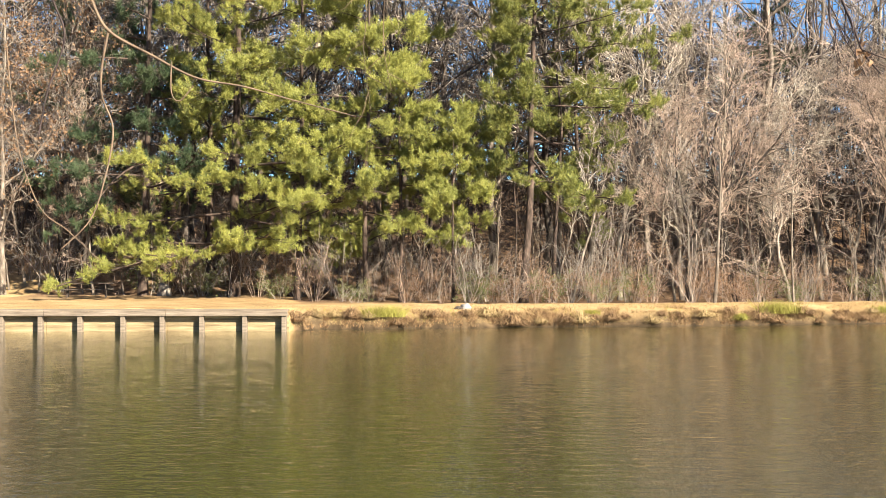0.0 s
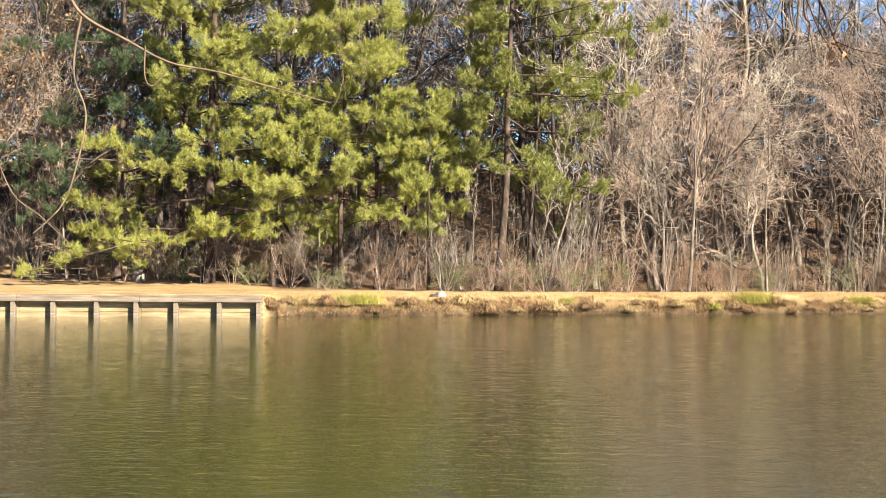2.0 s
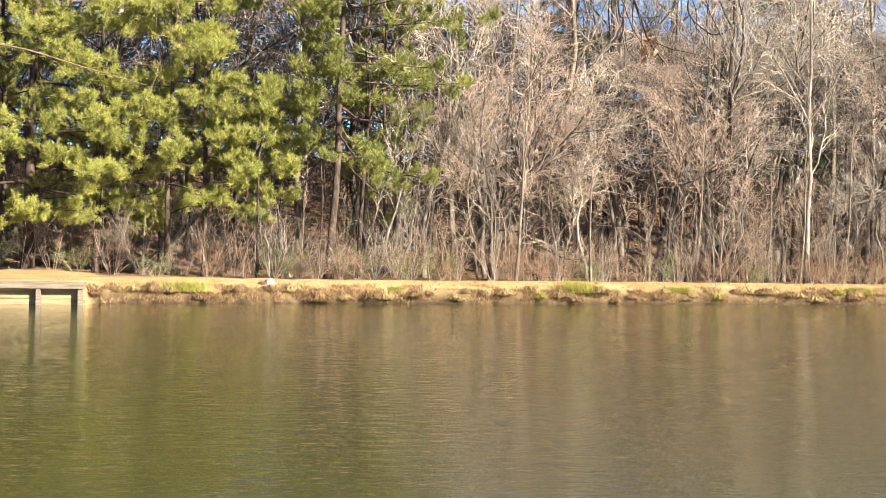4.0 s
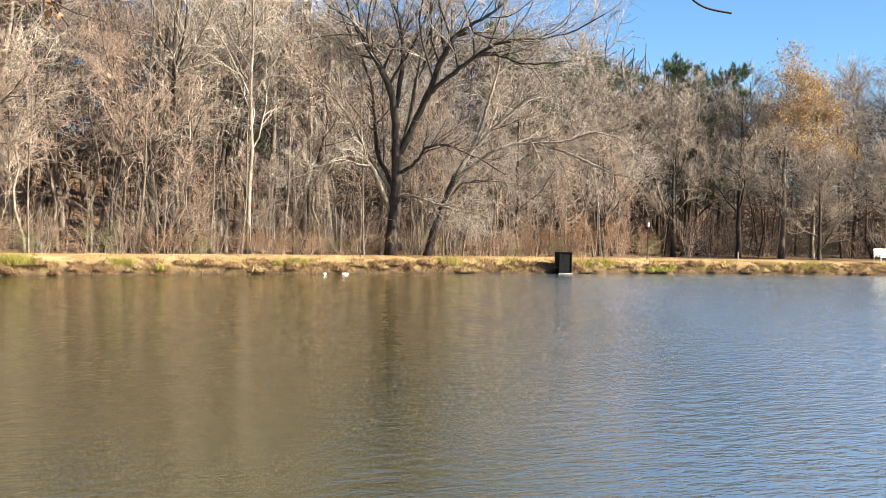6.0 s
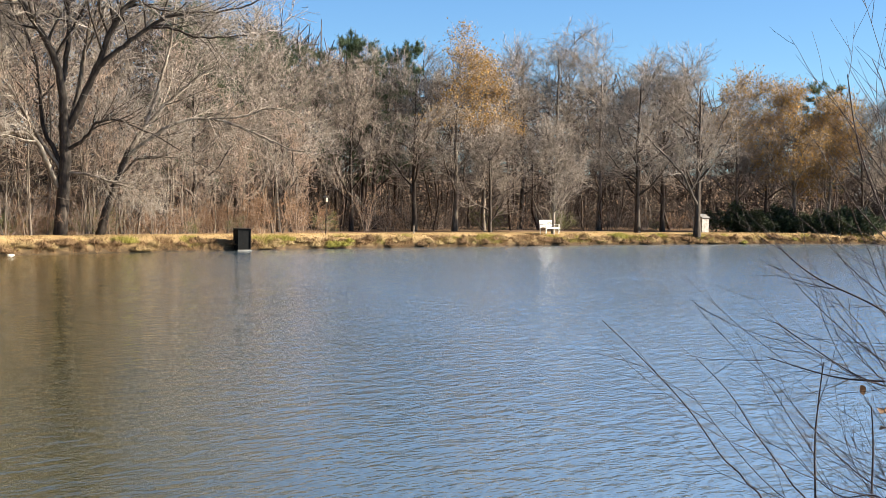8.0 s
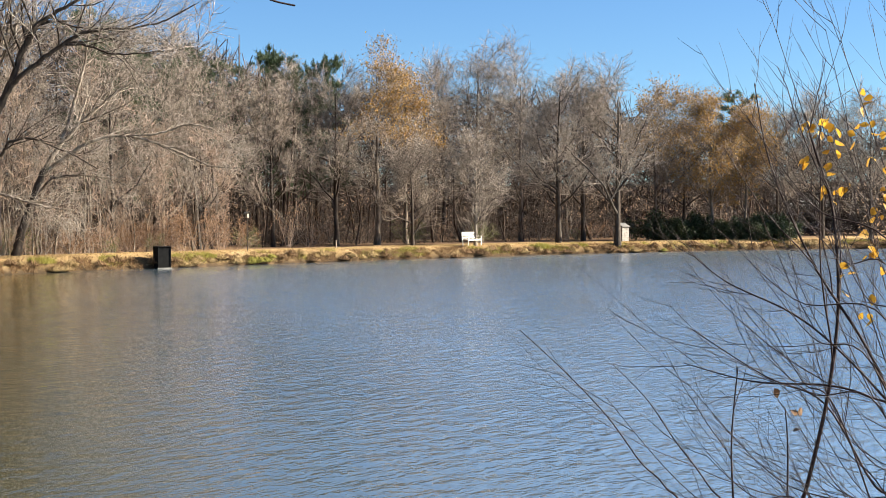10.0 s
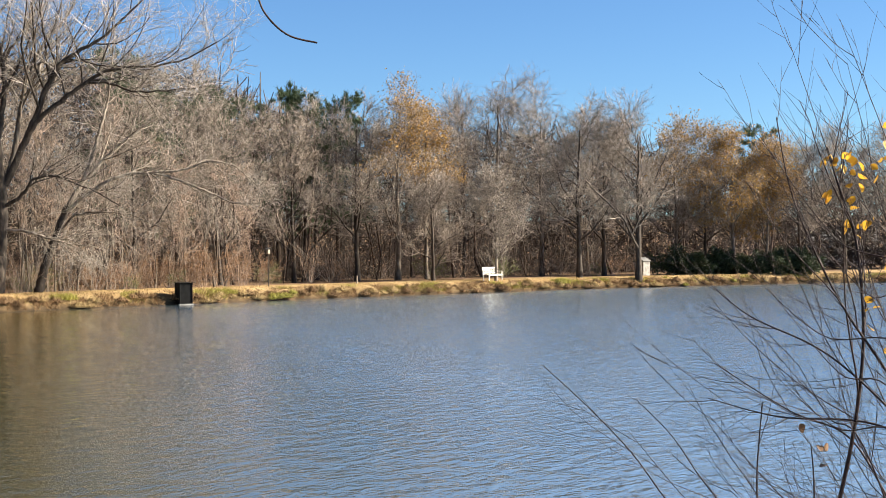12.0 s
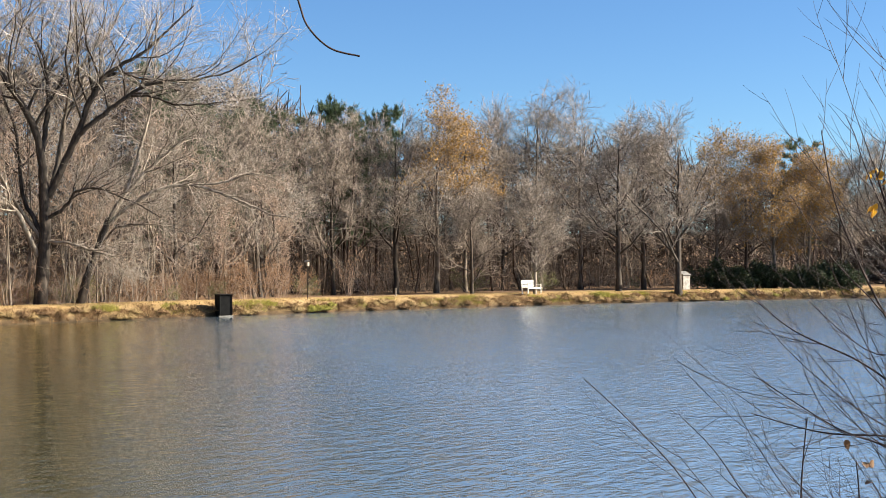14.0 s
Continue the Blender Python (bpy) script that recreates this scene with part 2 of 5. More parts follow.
def grow(rng, P, R, n, span, angle, length, pts, up=0.0, wob=0.15, thick=0.55, tip=0.35, shrink=0.5, flat=0.0, rmin=0.004):
    """n children on each line, over the share span of it, at an angle (degrees, spread), of a length (metres, share of the spread)."""
    M = len(P)
    u = span[0] + (span[1] - span[0]) * (np.arange(n)[None] + rng.random((M, n))) / n
    p, t, r = along(P, R, u)
    side = unit(np.cross(t, unit(rng.normal(size=t.shape) * np.array([1 - flat, 1 - flat, 1]))))
    a = np.radians(angle[0] + angle[1] * rng.normal(size=u.shape))[..., None]
    d = unit(np.cos(a) * t + np.sin(a) * side).reshape(-1, 3)
    share = (u - span[0]) / max(span[1] - span[0], 1e-6)
    L = (length[0] * (1 - shrink * share) * (1 + length[1] * rng.normal(size=u.shape))).clip(length[0] * 0.15).reshape(-1, 1)
    Q = [p.reshape(-1, 3)]
    for k in range(pts - 1):
        Q.append(Q[-1] + d * L / (pts - 1))
        d = unit(d + np.array([0, 0, up]) + wob * rng.normal(size=d.shape))
    Q = np.stack(Q, 1)
    r0 = np.minimum(r.reshape(-1, 1) * thick, L * 0.03).clip(rmin)
    return Q, r0 * np.linspace(1, tip, pts)[None]


def stem(rng, H, r, pts=10, lean=(0, 0), wob=0.04, tip=0.15, flare=1.35):
    z = np.linspace(0, 1, pts)
    P = np.zeros((1, pts, 3))
    P[0, :, 2] = z * H
    drift = np.cumsum(rng.normal(size=(pts, 2)) * wob * H / pts, 0)
    P[0, :, :2] = drift - drift[0] + np.outer(z, lean) * H
    R = r * (1 - (1 - tip) * z)
    R[0] *= flare
    P[0, 0, 2] = -0.25
    return P, R[None]


def child(name, me, parent, label=""):
    ob = new(name, me)
    ob.parent = parent
    return tagged(ob, label)


def part(name, bm, material, parent, label="", smooth=False):
    me = bpy.data.meshes.new(name)
    bm.to_mesh(me)
    bm.free()
    me.materials.append(material)
    if smooth:
        me.polygons.foreach_set("use_smooth", [True] * len(me.polygons))
    return child(name, me, parent, label)


def thing(name, at, label, category, group="", turn=0.0, kind=""):
    ob = new(name)
    ob.matrix_basis = pose(*at, 0, 0, turn)
    return tagged(ob, label, category, group, kind)


def box(bm, size, at=(0, 0, 0), rot=(0, 0, 0), bevel=0.0):
    """A bevelled board or block added to bm."""
    made = bmesh.ops.create_cube(bm, size=1.0, matrix=pose(*at, *rot) @ Matrix.Diagonal((*size, 1)))["verts"]
    if bevel:
        edges = list({e for v in made for e in v.link_edges})
        bmesh.ops.bevel(bm, geom=edges, offset=bevel, segments=1, affect="EDGES")
    return bm


def block(size, at=(0, 0, 0), rot=(0, 0, 0), bevel=0.01):
    return box(bmesh.new(), size, at, rot, bevel)


def blades(rng, base, h, w, lean, bend=0.4):
    """Grass blades, two bent pieces each: base (n, 3), heights h (n), width w."""
    n = len(base)
    a = rng.random(n) * 2 * np.pi
    s = np.stack([np.cos(a), np.sin(a), 0 * a], 1) * w[:, None] / 2
    b = rng.random(n) * 2 * np.pi
    o = np.stack([np.cos(b), np.sin(b), 0 * b], 1) * (h * lean)[:, None]
    up = np.stack([0 * h, 0 * h, h], 1)
    V = np.stack([base - s, base + s, base + up * 0.55 + o * bend + s * 0.7, base + up * 0.55 + o * bend - s * 0.7, base + up + o], 1)
    i = np.arange(n)[:, None] * 5
    return V.reshape(-1, 3), np.concatenate([i, i + 1, i + 2, i + 3], 1), np.concatenate([i + 3, i + 2, i + 4], 1)


def grass_mesh(name, material, *sets):
    V, F4, F3, n = [], [], [], 0
    for v, a, b in sets:
        V.append(v), F4.append(a + n), F3.append(b + n)
        n += len(v)
    V, F4, F3 = np.concatenate(V), np.concatenate(F4), np.concatenate(F3)
    return mesh_of(name, [(V, F4), (np.zeros((0, 3)), F3 - len(V))], material, False)


def leaves(rng, at, size, spread=1.0):
    """Small four-cornered leaves, folded along the middle, at the points given."""
    n = len(at)
    d = unit(rng.normal(size=(n, 3)))
    s = unit(np.cross(d, rng.normal(size=(n, 3))))
    up = np.cross(d, s)
    L = (size * (0.6 + 0.8 * rng.random(n)))[:, None]
    mid = at + d * L * 0.5
    V = np.stack([at, mid + s * L * 0.32 + up * L * 0.12, at + d * L, mid - s * L * 0.32 + up * L * 0.12], 1)
    i = np.arange(n)[:, None] * 4
    return V.reshape(-1, 3), np.concatenate([np.concatenate([i, i + 1, i + 2], 1), np.concatenate([i, i + 2, i + 3], 1)])

# ---- pond and ground ----
rng = np.random.default_rng(7)
WATERLINE = [(-44, 48.2), (-20, 48.2), (-5.8, 48.2), (-5.0, 49.6), (2, 51.1), (10, 52.5), (17, 54.0), (27, 55.4), (38, 56.5), (50, 56.2), (60, 55.2), (70, 53.8),
             (81, 51.8), (92, 48.0), (102, 42.5), (112, 33.0), (116, 18.0), (108, 6.0), (90, 2.6), (50, 2.4), (20, 2.3), (4, 2.2), (-10, 2.2), (-30, 2.6), (-48, 8.0), (-56, 26.0), (-54, 44.0)]
WALL_X0, WALL_X1, WALL_Y = -44.0, -5.8, 48.2


def resampled(pts, step, ragged):
    """A closed line with soft corners, evenly stepped, a little uneven."""
    p = np.array(pts, float)
    n, out = len(p), []
    for i in range(n):
        a, b, c, d = p[i - 1], p[i], p[(i + 1) % n], p[(i + 2) % n]
        straight = b[1] == c[1] == WALL_Y
        k = max(2, int(np.linalg.norm(c - b) / step))
        for s in np.arange(k) / k:
            q = b + (c - b) * s if straight or b[1] == WALL_Y or c[1] == WALL_Y else 0.5 * ((2 * b) + (c - a) * s + (2 * a - 5 * b + 4 * c - d) * s * s + (3 * b - a - 3 * c + d) * s**3)
            if not straight and not (b[1] == WALL_Y):
                q = q + ragged * np.array([noise.noise((q[0] * 0.6, q[1] * 0.6, 3.0)), noise.noise((q[0] * 0.6, q[1] * 0.6, 9.0))])
            out.append(q)
    return np.array(out)


shore = resampled(WATERLINE, 0.5, 0.4)
tan = unit(np.roll(shore, -4, 0) - np.roll(shore, 4, 0))
out_dir = np.stack([-tan[:, 1], tan[:, 0]], 1)  # away from the water
if out_dir[np.argmax(shore[:, 1])][1] < 0:
    out_dir = -out_dir
walled = (np.abs(shore[:, 1] - WALL_Y) < 0.01) & (shore[:, 0] > WALL_X0 - 0.5) & (shore[:, 0] < WALL_X1 + 0.3)
OFFSETS = [-6.0, -2.0, -0.25, 0.0, 0.12, 0.3, 0.55, 0.9, 1.4, 2.0, 2.8, 3.8, 5.0, 7.0, 11.0, 18.0, 30.0, 55.0]
HEIGHTS = [-1.6, -0.9, -0.12, 0.03, 0.20, 0.36, 0.50, 0.62, 0.71, 0.77, 0.80, 0.81, 0.78, 0.74, 0.72, 0.95, 3.6, 9.5]


def wood_edge(x):
    """How far north the trees begin at x."""
    return float(np.interp(x, [-60, -24, -8, 2, 10, 17, 27, 38, 50, 60, 70, 81, 92, 102, 120], [72, 67.5, 61.5, 56.8, 57.0, 58.3, 59.8, 61, 61.2, 61.5, 61.5, 60.5, 58, 54, 50]))


wide_dir = unit(sum(np.roll(out_dir, k, 0) for k in range(-14, 15)))


def rise(x, y):
    """Where the land climbs behind the wood, a hill added to block low sky between trunks: not on the near side, nor
    past the far corner.
    """
    return float(np.clip((y - 40) / 15, 0, 1) * np.clip((75 - x) / 25, 0, 1))


rings, flags = [], []
for o, h in zip(OFFSETS, HEIGHTS):
    oo = np.full(len(shore), o)
    hh = np.full(len(shore), h)
    hh[walled] = 0.80 if o > 0.2 else (-0.5 if o <= -0.2 else -0.3)
    oo[walled & (abs(o) < 1e-6)] = 0.05
    q = shore + (out_dir if o < 1.6 else wide_dir) * oo[:, None]
    if o > 12:
        hh = np.array([0.72 + (h - 0.72) * rise(x, y) for x, y in q])
    bump = np.array([noise.noise((x * 0.9, y * 0.9, 1.0)) for x, y in q])
    hh = hh + bump * (0.16 if 0.1 < o < 1 else 0.05) * (o > 0)
    rings.append(np.column_stack([q, hh]))
    flags.append(np.array([1.0 if y > wood_edge(x) - 0.3 else 0.0 for x, y in q]))
m = len(shore)
# beyond the rings the land runs out to the horizon
centre = np.array([30.0, 28.0])
for far, z in ((400.0, 14.0), (4000.0, 14.0)):
    d = unit(shore - centre)
    rings.append(np.column_stack([centre + d * far, np.full(m, 0.9) + (z - 0.9) * (shore[:, 1] > 30)]))
    flags.append((rings[-1][:, 1] > 60) * 1.0)
V = np.concatenate(rings + [np.array([[30.0, 28.0, -1.8]])])
F = []
for k in range(len(rings) - 1):
    i = np.arange(m)
    j = (i + 1) % m
    F.append(np.stack([k * m + i, k * m + j, (k + 1) * m + j, (k + 1) * m + i], 1))
i = np.arange(m)
fan = np.stack([np.full(m, len(V) - 1), i, (i + 1) % m], 1)
me = mesh_of("ground", [(V, np.concatenate(F)), (np.zeros((0, 3)), fan - len(V))], GROUND)
attr = me.attributes.new("bank", "FLOAT", "POINT")
banked = np.concatenate([np.full(m, 1.0 if -1 < o < 0.05 else 0.9 if 0 < o < 0.2 else 0.65 if 0 < o < 0.4 else 0.4 if 0 < o < 0.7 else 0.15 if 0 < o < 1.0 else 0.0) * ~walled for o in OFFSETS] + [np.zeros(2 * m + 1)])
attr.data.foreach_set("value", banked)
attr = me.attributes.new("woods", "FLOAT", "POINT")
attr.data.foreach_set("value", np.concatenate(flags + [[0.0]]))
tagged(new("ground", me), "tan dry winter grass bank running into leaf-littered woodland floor", "ground", kind="structure")

def breeze_at(x, y):
    """How much of the breeze reaches the water: little in the lee of the pines and of the far bank."""
    return np.clip((0.8 * x - 0.6 * y + 2) / 10, 0, 1) * np.clip((58 - y) / 22, 0.5, 1) * 0.55 + 0.28


# the pond's surface: small wind waves, finer on the open side
wr = np.random.default_rng(21)
xs = np.concatenate([np.arange(-62, -20, 0.6), np.arange(-20, 119, 0.19)])
ys = np.concatenate([np.arange(1.0, 8.0, 0.5), np.arange(8.0, 59.0, 0.19), [60.0, 61.0]])
X, Y = np.meshgrid(xs, ys, indexing="ij")
Z = np.zeros_like(X)
for k in range(44):
    wave, head = 0.50 * 1.7 ** wr.random(), radians(52 + 34 * wr.normal())
    Z += 0.06 / math.sqrt(22) * wave / (2 * math.pi) * np.sin(2 * math.pi / wave * (X * math.sin(head) + Y * math.cos(head)) + wr.random() * 6.28)
Z *= breeze_at(X, Y)
nx, ny = X.shape
idx = np.arange(nx * ny).reshape(nx, ny)
quads = np.stack([idx[:-1, :-1], idx[1:, :-1], idx[1:, 1:], idx[:-1, 1:]], -1).reshape(-1, 4)
keep = (ys[None, :-1] > 0.30 * xs[:-1, None] - 4) | (ys[None, :-1] < 7.5)
quads = quads[keep.ravel()]
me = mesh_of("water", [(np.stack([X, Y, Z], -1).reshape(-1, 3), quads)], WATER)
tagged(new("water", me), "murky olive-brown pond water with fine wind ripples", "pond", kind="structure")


def ground_z(x, y):
    """Height of the bank at a place beyond the waterline."""
    d = np.linalg.norm(shore - np.array([x, y]), axis=1)
    k = int(d.argmin())
    o = float(np.dot(np.array([x, y]) - shore[k], out_dir[k]))
    h = float(np.interp(o, OFFSETS, HEIGHTS))
    return 0.80 if walled[k] and 0 < o < 12 else 0.72 + (h - 0.72) * rise(x, y) if o > 11 else h


def spot(bearing, distance, z=None):
    """A place by its bearing (degrees clockwise from ahead) and distance from the viewpoint."""
    x, y = distance * math.sin(radians(bearing)), distance * math.cos(radians(bearing))
    return (x, y, ground_z(x, y) if z is None else z)

# ---- trees ----
def bare_tree(name, seed, H, r, at, label, bark, twig, limbs=12, u0=0.3, reach=0.34, angle=48, up=0.12, lean=(0, 0), fine=(6, 5, 3), group="bare trees", wob=0.04, twig_r=0.010, leaf=None, leaf_n=0, leaf_size=0.12, turn=0.0, top_leaves=False):
    """A leafless tree: tapered trunk with its limbs, and a crown of branches and twigs; leaf: what still hangs on it."""
    rng = np.random.default_rng(seed)
    tree = thing(name, at, label, "tree", group, turn)
    P0, R0 = stem(rng, H, r, 11, lean, wob)
    P1, R1 = grow(rng, P0, R0, limbs, (u0, 0.97), (angle, 9), (reach * H, 0.25), 8, up, 0.15, 0.55, 0.25, 0.55)
    P2, R2 = grow(rng, P1, R1, fine[0], (0.2, 1.0), (42, 12), (reach * H * 0.42, 0.3), 6, up * 0.7, 0.18, 0.6, 0.3, 0.5, rmin=twig_r * 1.4)
    P3, R3 = grow(rng, P2, R2, fine[1], (0.12, 1.0), (44, 14), (reach * H * 0.22, 0.35), 3, up * 0.5, 0.22, 0.6, 0.5, 0.4, rmin=twig_r)
    blocks = [tubes(P2, R2, 4), tubes(P3, R3, 3)]
    ends = P3
    if fine[2]:
        P4, R4 = grow(rng, P3, R3, fine[2], (0.2, 1.0), (40, 14), (reach * H * 0.12, 0.4), 2, up * 0.3, 0.2, 0.7, 0.6, 0.3, rmin=twig_r * 0.75)
        blocks.append(tubes(P4, R4, 3))
        ends = P4
    child("trunk", mesh_of("trunk", [tubes(P0, R0, 8), tubes(P1, R1, 5)], bark), tree)
    child("crown", mesh_of("crown", blocks, twig), tree, "bare twiggy crown")
    if leaf is not None:
        e = ends.reshape(-1, 3)
        if top_leaves:
            e = e[e[:, 2] > H * 0.62]
        pick = e[rng.integers(0, len(e), leaf_n)] + rng.normal(size=(leaf_n, 3)) * 0.15
        child("foliage", mesh_of("foliage", [leaves(rng, pick, leaf_size)], leaf, False), tree, "clinging leaves")
    return tree


def pine_tree(name, seed, H, r, at, label, limbs=24, u0=0.2, reach=3.6, lean=(0, 0), tufts=4, needle=0.24, needles=40, foliage=None, group="pines", side=None, top_share=0.35, branch_n=8, wob=0.03, low=(), wide=0.009):
    """A pine: plated trunk, level limbs in tiers, and flat sprays of needle tufts on their outer halves; low: limbs of their own as (share of the height, bearing, length, fall)."""
    rng = np.random.default_rng(seed)
    tree = thing(name, at, label, "tree", group)
    P0, R0 = stem(rng, H, r, 12, lean, wob)
    u = u0 + (0.985 - u0) * (np.arange(limbs) + 0.7 * rng.random(limbs)) / limbs
    s = (u - u0) / (1 - u0)
    az = np.arange(limbs) * 2.4 + rng.normal(size=limbs) * 0.5
    L = reach * (1 - (1 - top_share) * s**1.3) * (0.5 + 0.65 * rng.random(limbs))
    tilt = np.radians(-6 + 42 * s**1.5 + 7 * rng.normal(size=limbs))
    if side is not None:  # limbs on the shaded side are short
        L *= np.where(np.sin(az) * side[0] + np.cos(az) * side[1] > 0.0, 1.0, 0.25)
    if low:
        q = np.array(low)
        u, az, L, tilt = np.append(u, q[:, 0]), np.append(az, np.radians(q[:, 1])), np.append(L, q[:, 2]), np.append(tilt, np.radians(-q[:, 3]))
    p, t, rr = along(np.repeat(P0, len(u), 0), np.repeat(R0, len(u), 0), u[:, None])
    d = np.stack([np.sin(az) * np.cos(tilt), np.cos(az) * np.cos(tilt), np.sin(tilt)], 1)
    Q = [p[:, 0]]
    for k in range(8):
        Q.append(Q[-1] + d * L[:, None] / 8)
        d = unit(d + np.array([0, 0, -0.05 + 0.022 * k]) + 0.07 * rng.normal(size=d.shape))
    P1 = np.stack(Q, 1)
    R1 = np.minimum(rr * 0.4, L[:, None] * 0.012).clip(0.014) * np.linspace(1, 0.3, 9)[None]
    P2, R2 = grow(rng, P1, R1, branch_n, (0.34, 1.0), (52, 10), (reach * 0.26, 0.3), 5, 0.06, 0.12, 0.6, 0.4, 0.5, flat=0.9, rmin=0.008)
    P3, R3 = grow(rng, P2, R2, tufts, (0.4, 1.0), (45, 14), (0.42, 0.3), 3, 0.25, 0.1, 0.7, 0.5, 0.2, rmin=0.006)
    child("trunk", mesh_of("trunk", [tubes(P0, R0, 10)], BARK_PINE), tree)
    child("branchwork", mesh_of("branchwork", [tubes(P1, R1, 5), tubes(P2, R2, 3), tubes(P3, R3, 3)], BARK_PINE), tree)
    tip = np.concatenate([P3[:, -1], P3[:, 1], P2[:, -1], P1[:, -1]])
    way = unit(np.concatenate([P3[:, -1] - P3[:, -2], P3[:, 1] - P3[:, 0], P2[:, -1] - P2[:, -2], P1[:, -1] - P1[:, -2]]) + np.array([0, 0, 0.25]))
    n = len(tip)
    d = unit(way[:, None] * 0.8 + rng.normal(size=(n, needles, 3)) * 0.6)
    L = needle * (0.7 + 0.6 * rng.random((n, needles, 1)))
    root = tip[:, None] - way[:, None] * rng.random((n, needles, 1)) * 0.2
    sd = unit(np.cross(d, rng.normal(size=d.shape))) * wide
    V = np.stack([root - sd, root + sd, root + d * L + sd * 0.3], 2)
    child("crown", mesh_of("crown", [(V.reshape(-1, 3), np.arange(n * needles * 3).reshape(-1, 3))], foliage or NEEDLES, False), tree, "tufted evergreen needles")
    return tree


def shrub(name, seed, H, at, label, twig, stems=14, leaf=None, leaf_n=0, leaf_size=0.1, spread=0.5, group="thicket shrubs", fine=(5, 4)):
    """Many thin stems from one root, with twigs and what leaves still hang on."""
    rng = np.random.default_rng(seed)
    bush = thing(name, at, label, "shrub", group)
    a = rng.random(stems) * 2 * np.pi
    P, N = [np.column_stack([np.cos(a) * 0.2, np.sin(a) * 0.2, np.full(stems, -0.1)])], 7
    d = unit(np.column_stack([np.cos(a) * spread * rng.random(stems), np.sin(a) * spread * rng.random(stems), np.ones(stems)]))
    L = H * (0.6 + 0.5 * rng.random((stems, 1)))
    for k in range(N - 1):
        P.append(P[-1] + d * L / (N - 1))
        d = unit(d + rng.normal(size=d.shape) * 0.12)
    P = np.stack(P, 1)
    R = np.full((stems, 1), 0.012 + H * 0.0022) * np.linspace(1, 0.35, N)[None]
    P2, R2 = grow(rng, P, R, fine[0], (0.2, 1.0), (46, 14), (H * 0.36, 0.3), 5, -0.02, 0.18, 0.6, 0.4, 0.4, rmin=0.012)
    P3, R3 = grow(rng, P2, R2, fine[1], (0.2, 1.0), (40, 12), (H * 0.13, 0.3), 3, 0.0, 0.2, 0.7, 0.5, 0.3, rmin=0.009)
    child("stemwork", mesh_of("stemwork", [tubes(P, R, 4), tubes(P2, R2, 3), tubes(P3, R3, 3)], twig), bush)
    if leaf is not None:
        e = np.concatenate([P3.reshape(-1, 3), P2.reshape(-1, 3)])
        pick = e[rng.integers(0, len(e), leaf_n)] + rng.normal(size=(leaf_n, 3)) * 0.12
        child("foliage", mesh_of("foliage", [leaves(rng, pick, leaf_size)], leaf, False), bush)
    return bush


def limbed_tree(name, seed, at, label, trunk, limbs, twig, turn, fine=(15, 9, 5), twig_r=0.01):
    """A tree whose main limbs follow given lines (sideways, depth, height, in metres); each limb is a part and bears its twigs."""
    rng = np.random.default_rng(seed)
    tree = thing(name, at, label, "tree", "bare trees", turn)
    blocks = []
    for k, (r0, r1, line, mat) in enumerate([trunk] + limbs):
        c = np.array(line, float)
        s = np.linspace(0, len(c) - 1, 5 * len(c))
        P = np.stack([np.interp(s, np.arange(len(c)), c[:, j]) for j in range(3)], 1)
        for _ in range(3):
            P[1:-1] = (P[:-2] + P[1:-1] * 2 + P[2:]) / 4
        P[1:-1] += rng.normal(size=P[1:-1].shape) * 0.02
        P, R = P[None], np.linspace(r0, r1, len(s))[None] * (0.74 if k else 1.0)
        made = [tubes(P, R, 9)]
        if k:
            L = np.linalg.norm(c[-1] - c[0])
            P2, R2 = grow(rng, P, R, fine[0], (0.25, 1.0), (45, 12), (L * 0.42, 0.3), 7, 0.06, 0.14, 0.5, 0.3, 0.45, rmin=twig_r * 1.5)
            P3, R3 = grow(rng, P2, R2, fine[1], (0.15, 1.0), (42, 14), (L * 0.19, 0.3), 4, 0.04, 0.18, 0.6, 0.4, 0.4, rmin=twig_r)
            P4, R4 = grow(rng, P3, R3, fine[2], (0.15, 1.0), (40, 14), (L * 0.10, 0.3), 2, 0.02, 0.2, 0.7, 0.5, 0.3, rmin=twig_r * 0.75)
            made.append(tubes(P2, R2, 4))
            blocks += [tubes(P3, R3, 3), tubes(P4, R4, 3)]
        child("limb" if k else "trunk", mesh_of("limb", made, mat), tree)
    child("crown", mesh_of("crown", blocks, twig), tree, "bare twiggy crown")
    return tree


# evergreens on the left, by bearing and distance
PINE_LABEL = "tall green pine with plated brown trunk at the wood's edge"
pine_tree("pine_tree", 11, 23, 0.27, spot(-9.3, 64.5), PINE_LABEL, limbs=36, u0=0.13, reach=7.4, tufts=6, branch_n=12, low=((0.10, 236, 9.0, 3), (0.12, 205, 6.5, 4), (0.15, 160, 6.0, 4), (0.12, 265, 6.0, 2), (0.17, 120, 5.5, 4)))
pine_tree("pine_tree", 12, 22, 0.18, spot(-10.4, 67), PINE_LABEL, limbs=32, u0=0.36, reach=4.6, foliage=NEEDLES_DEEP)
pine_tree("pine_tree", 13, 21, 0.15, spot(-6.5, 62.5), PINE_LABEL, limbs=34, u0=0.16, reach=5.6, tufts=6, branch_n=10)
pine_tree("pine_tree", 14, 20, 0.14, spot(-3.4, 61), PINE_LABEL, limbs=34, u0=0.19, reach=5.8, tufts=6, branch_n=10)
pine_tree("young_pine_tree", 15, 8.8, 0.075, spot(0.45, 59.2), "slim young pine with a pale stem", limbs=20, u0=0.42, reach=2.5, tufts=4, branch_n=7)
pine_tree("pine_tree", 20, 12.5, 0.12, spot(-1.9, 60.5), PINE_LABEL, limbs=24, u0=0.26, reach=3.8, tufts=5, branch_n=9)
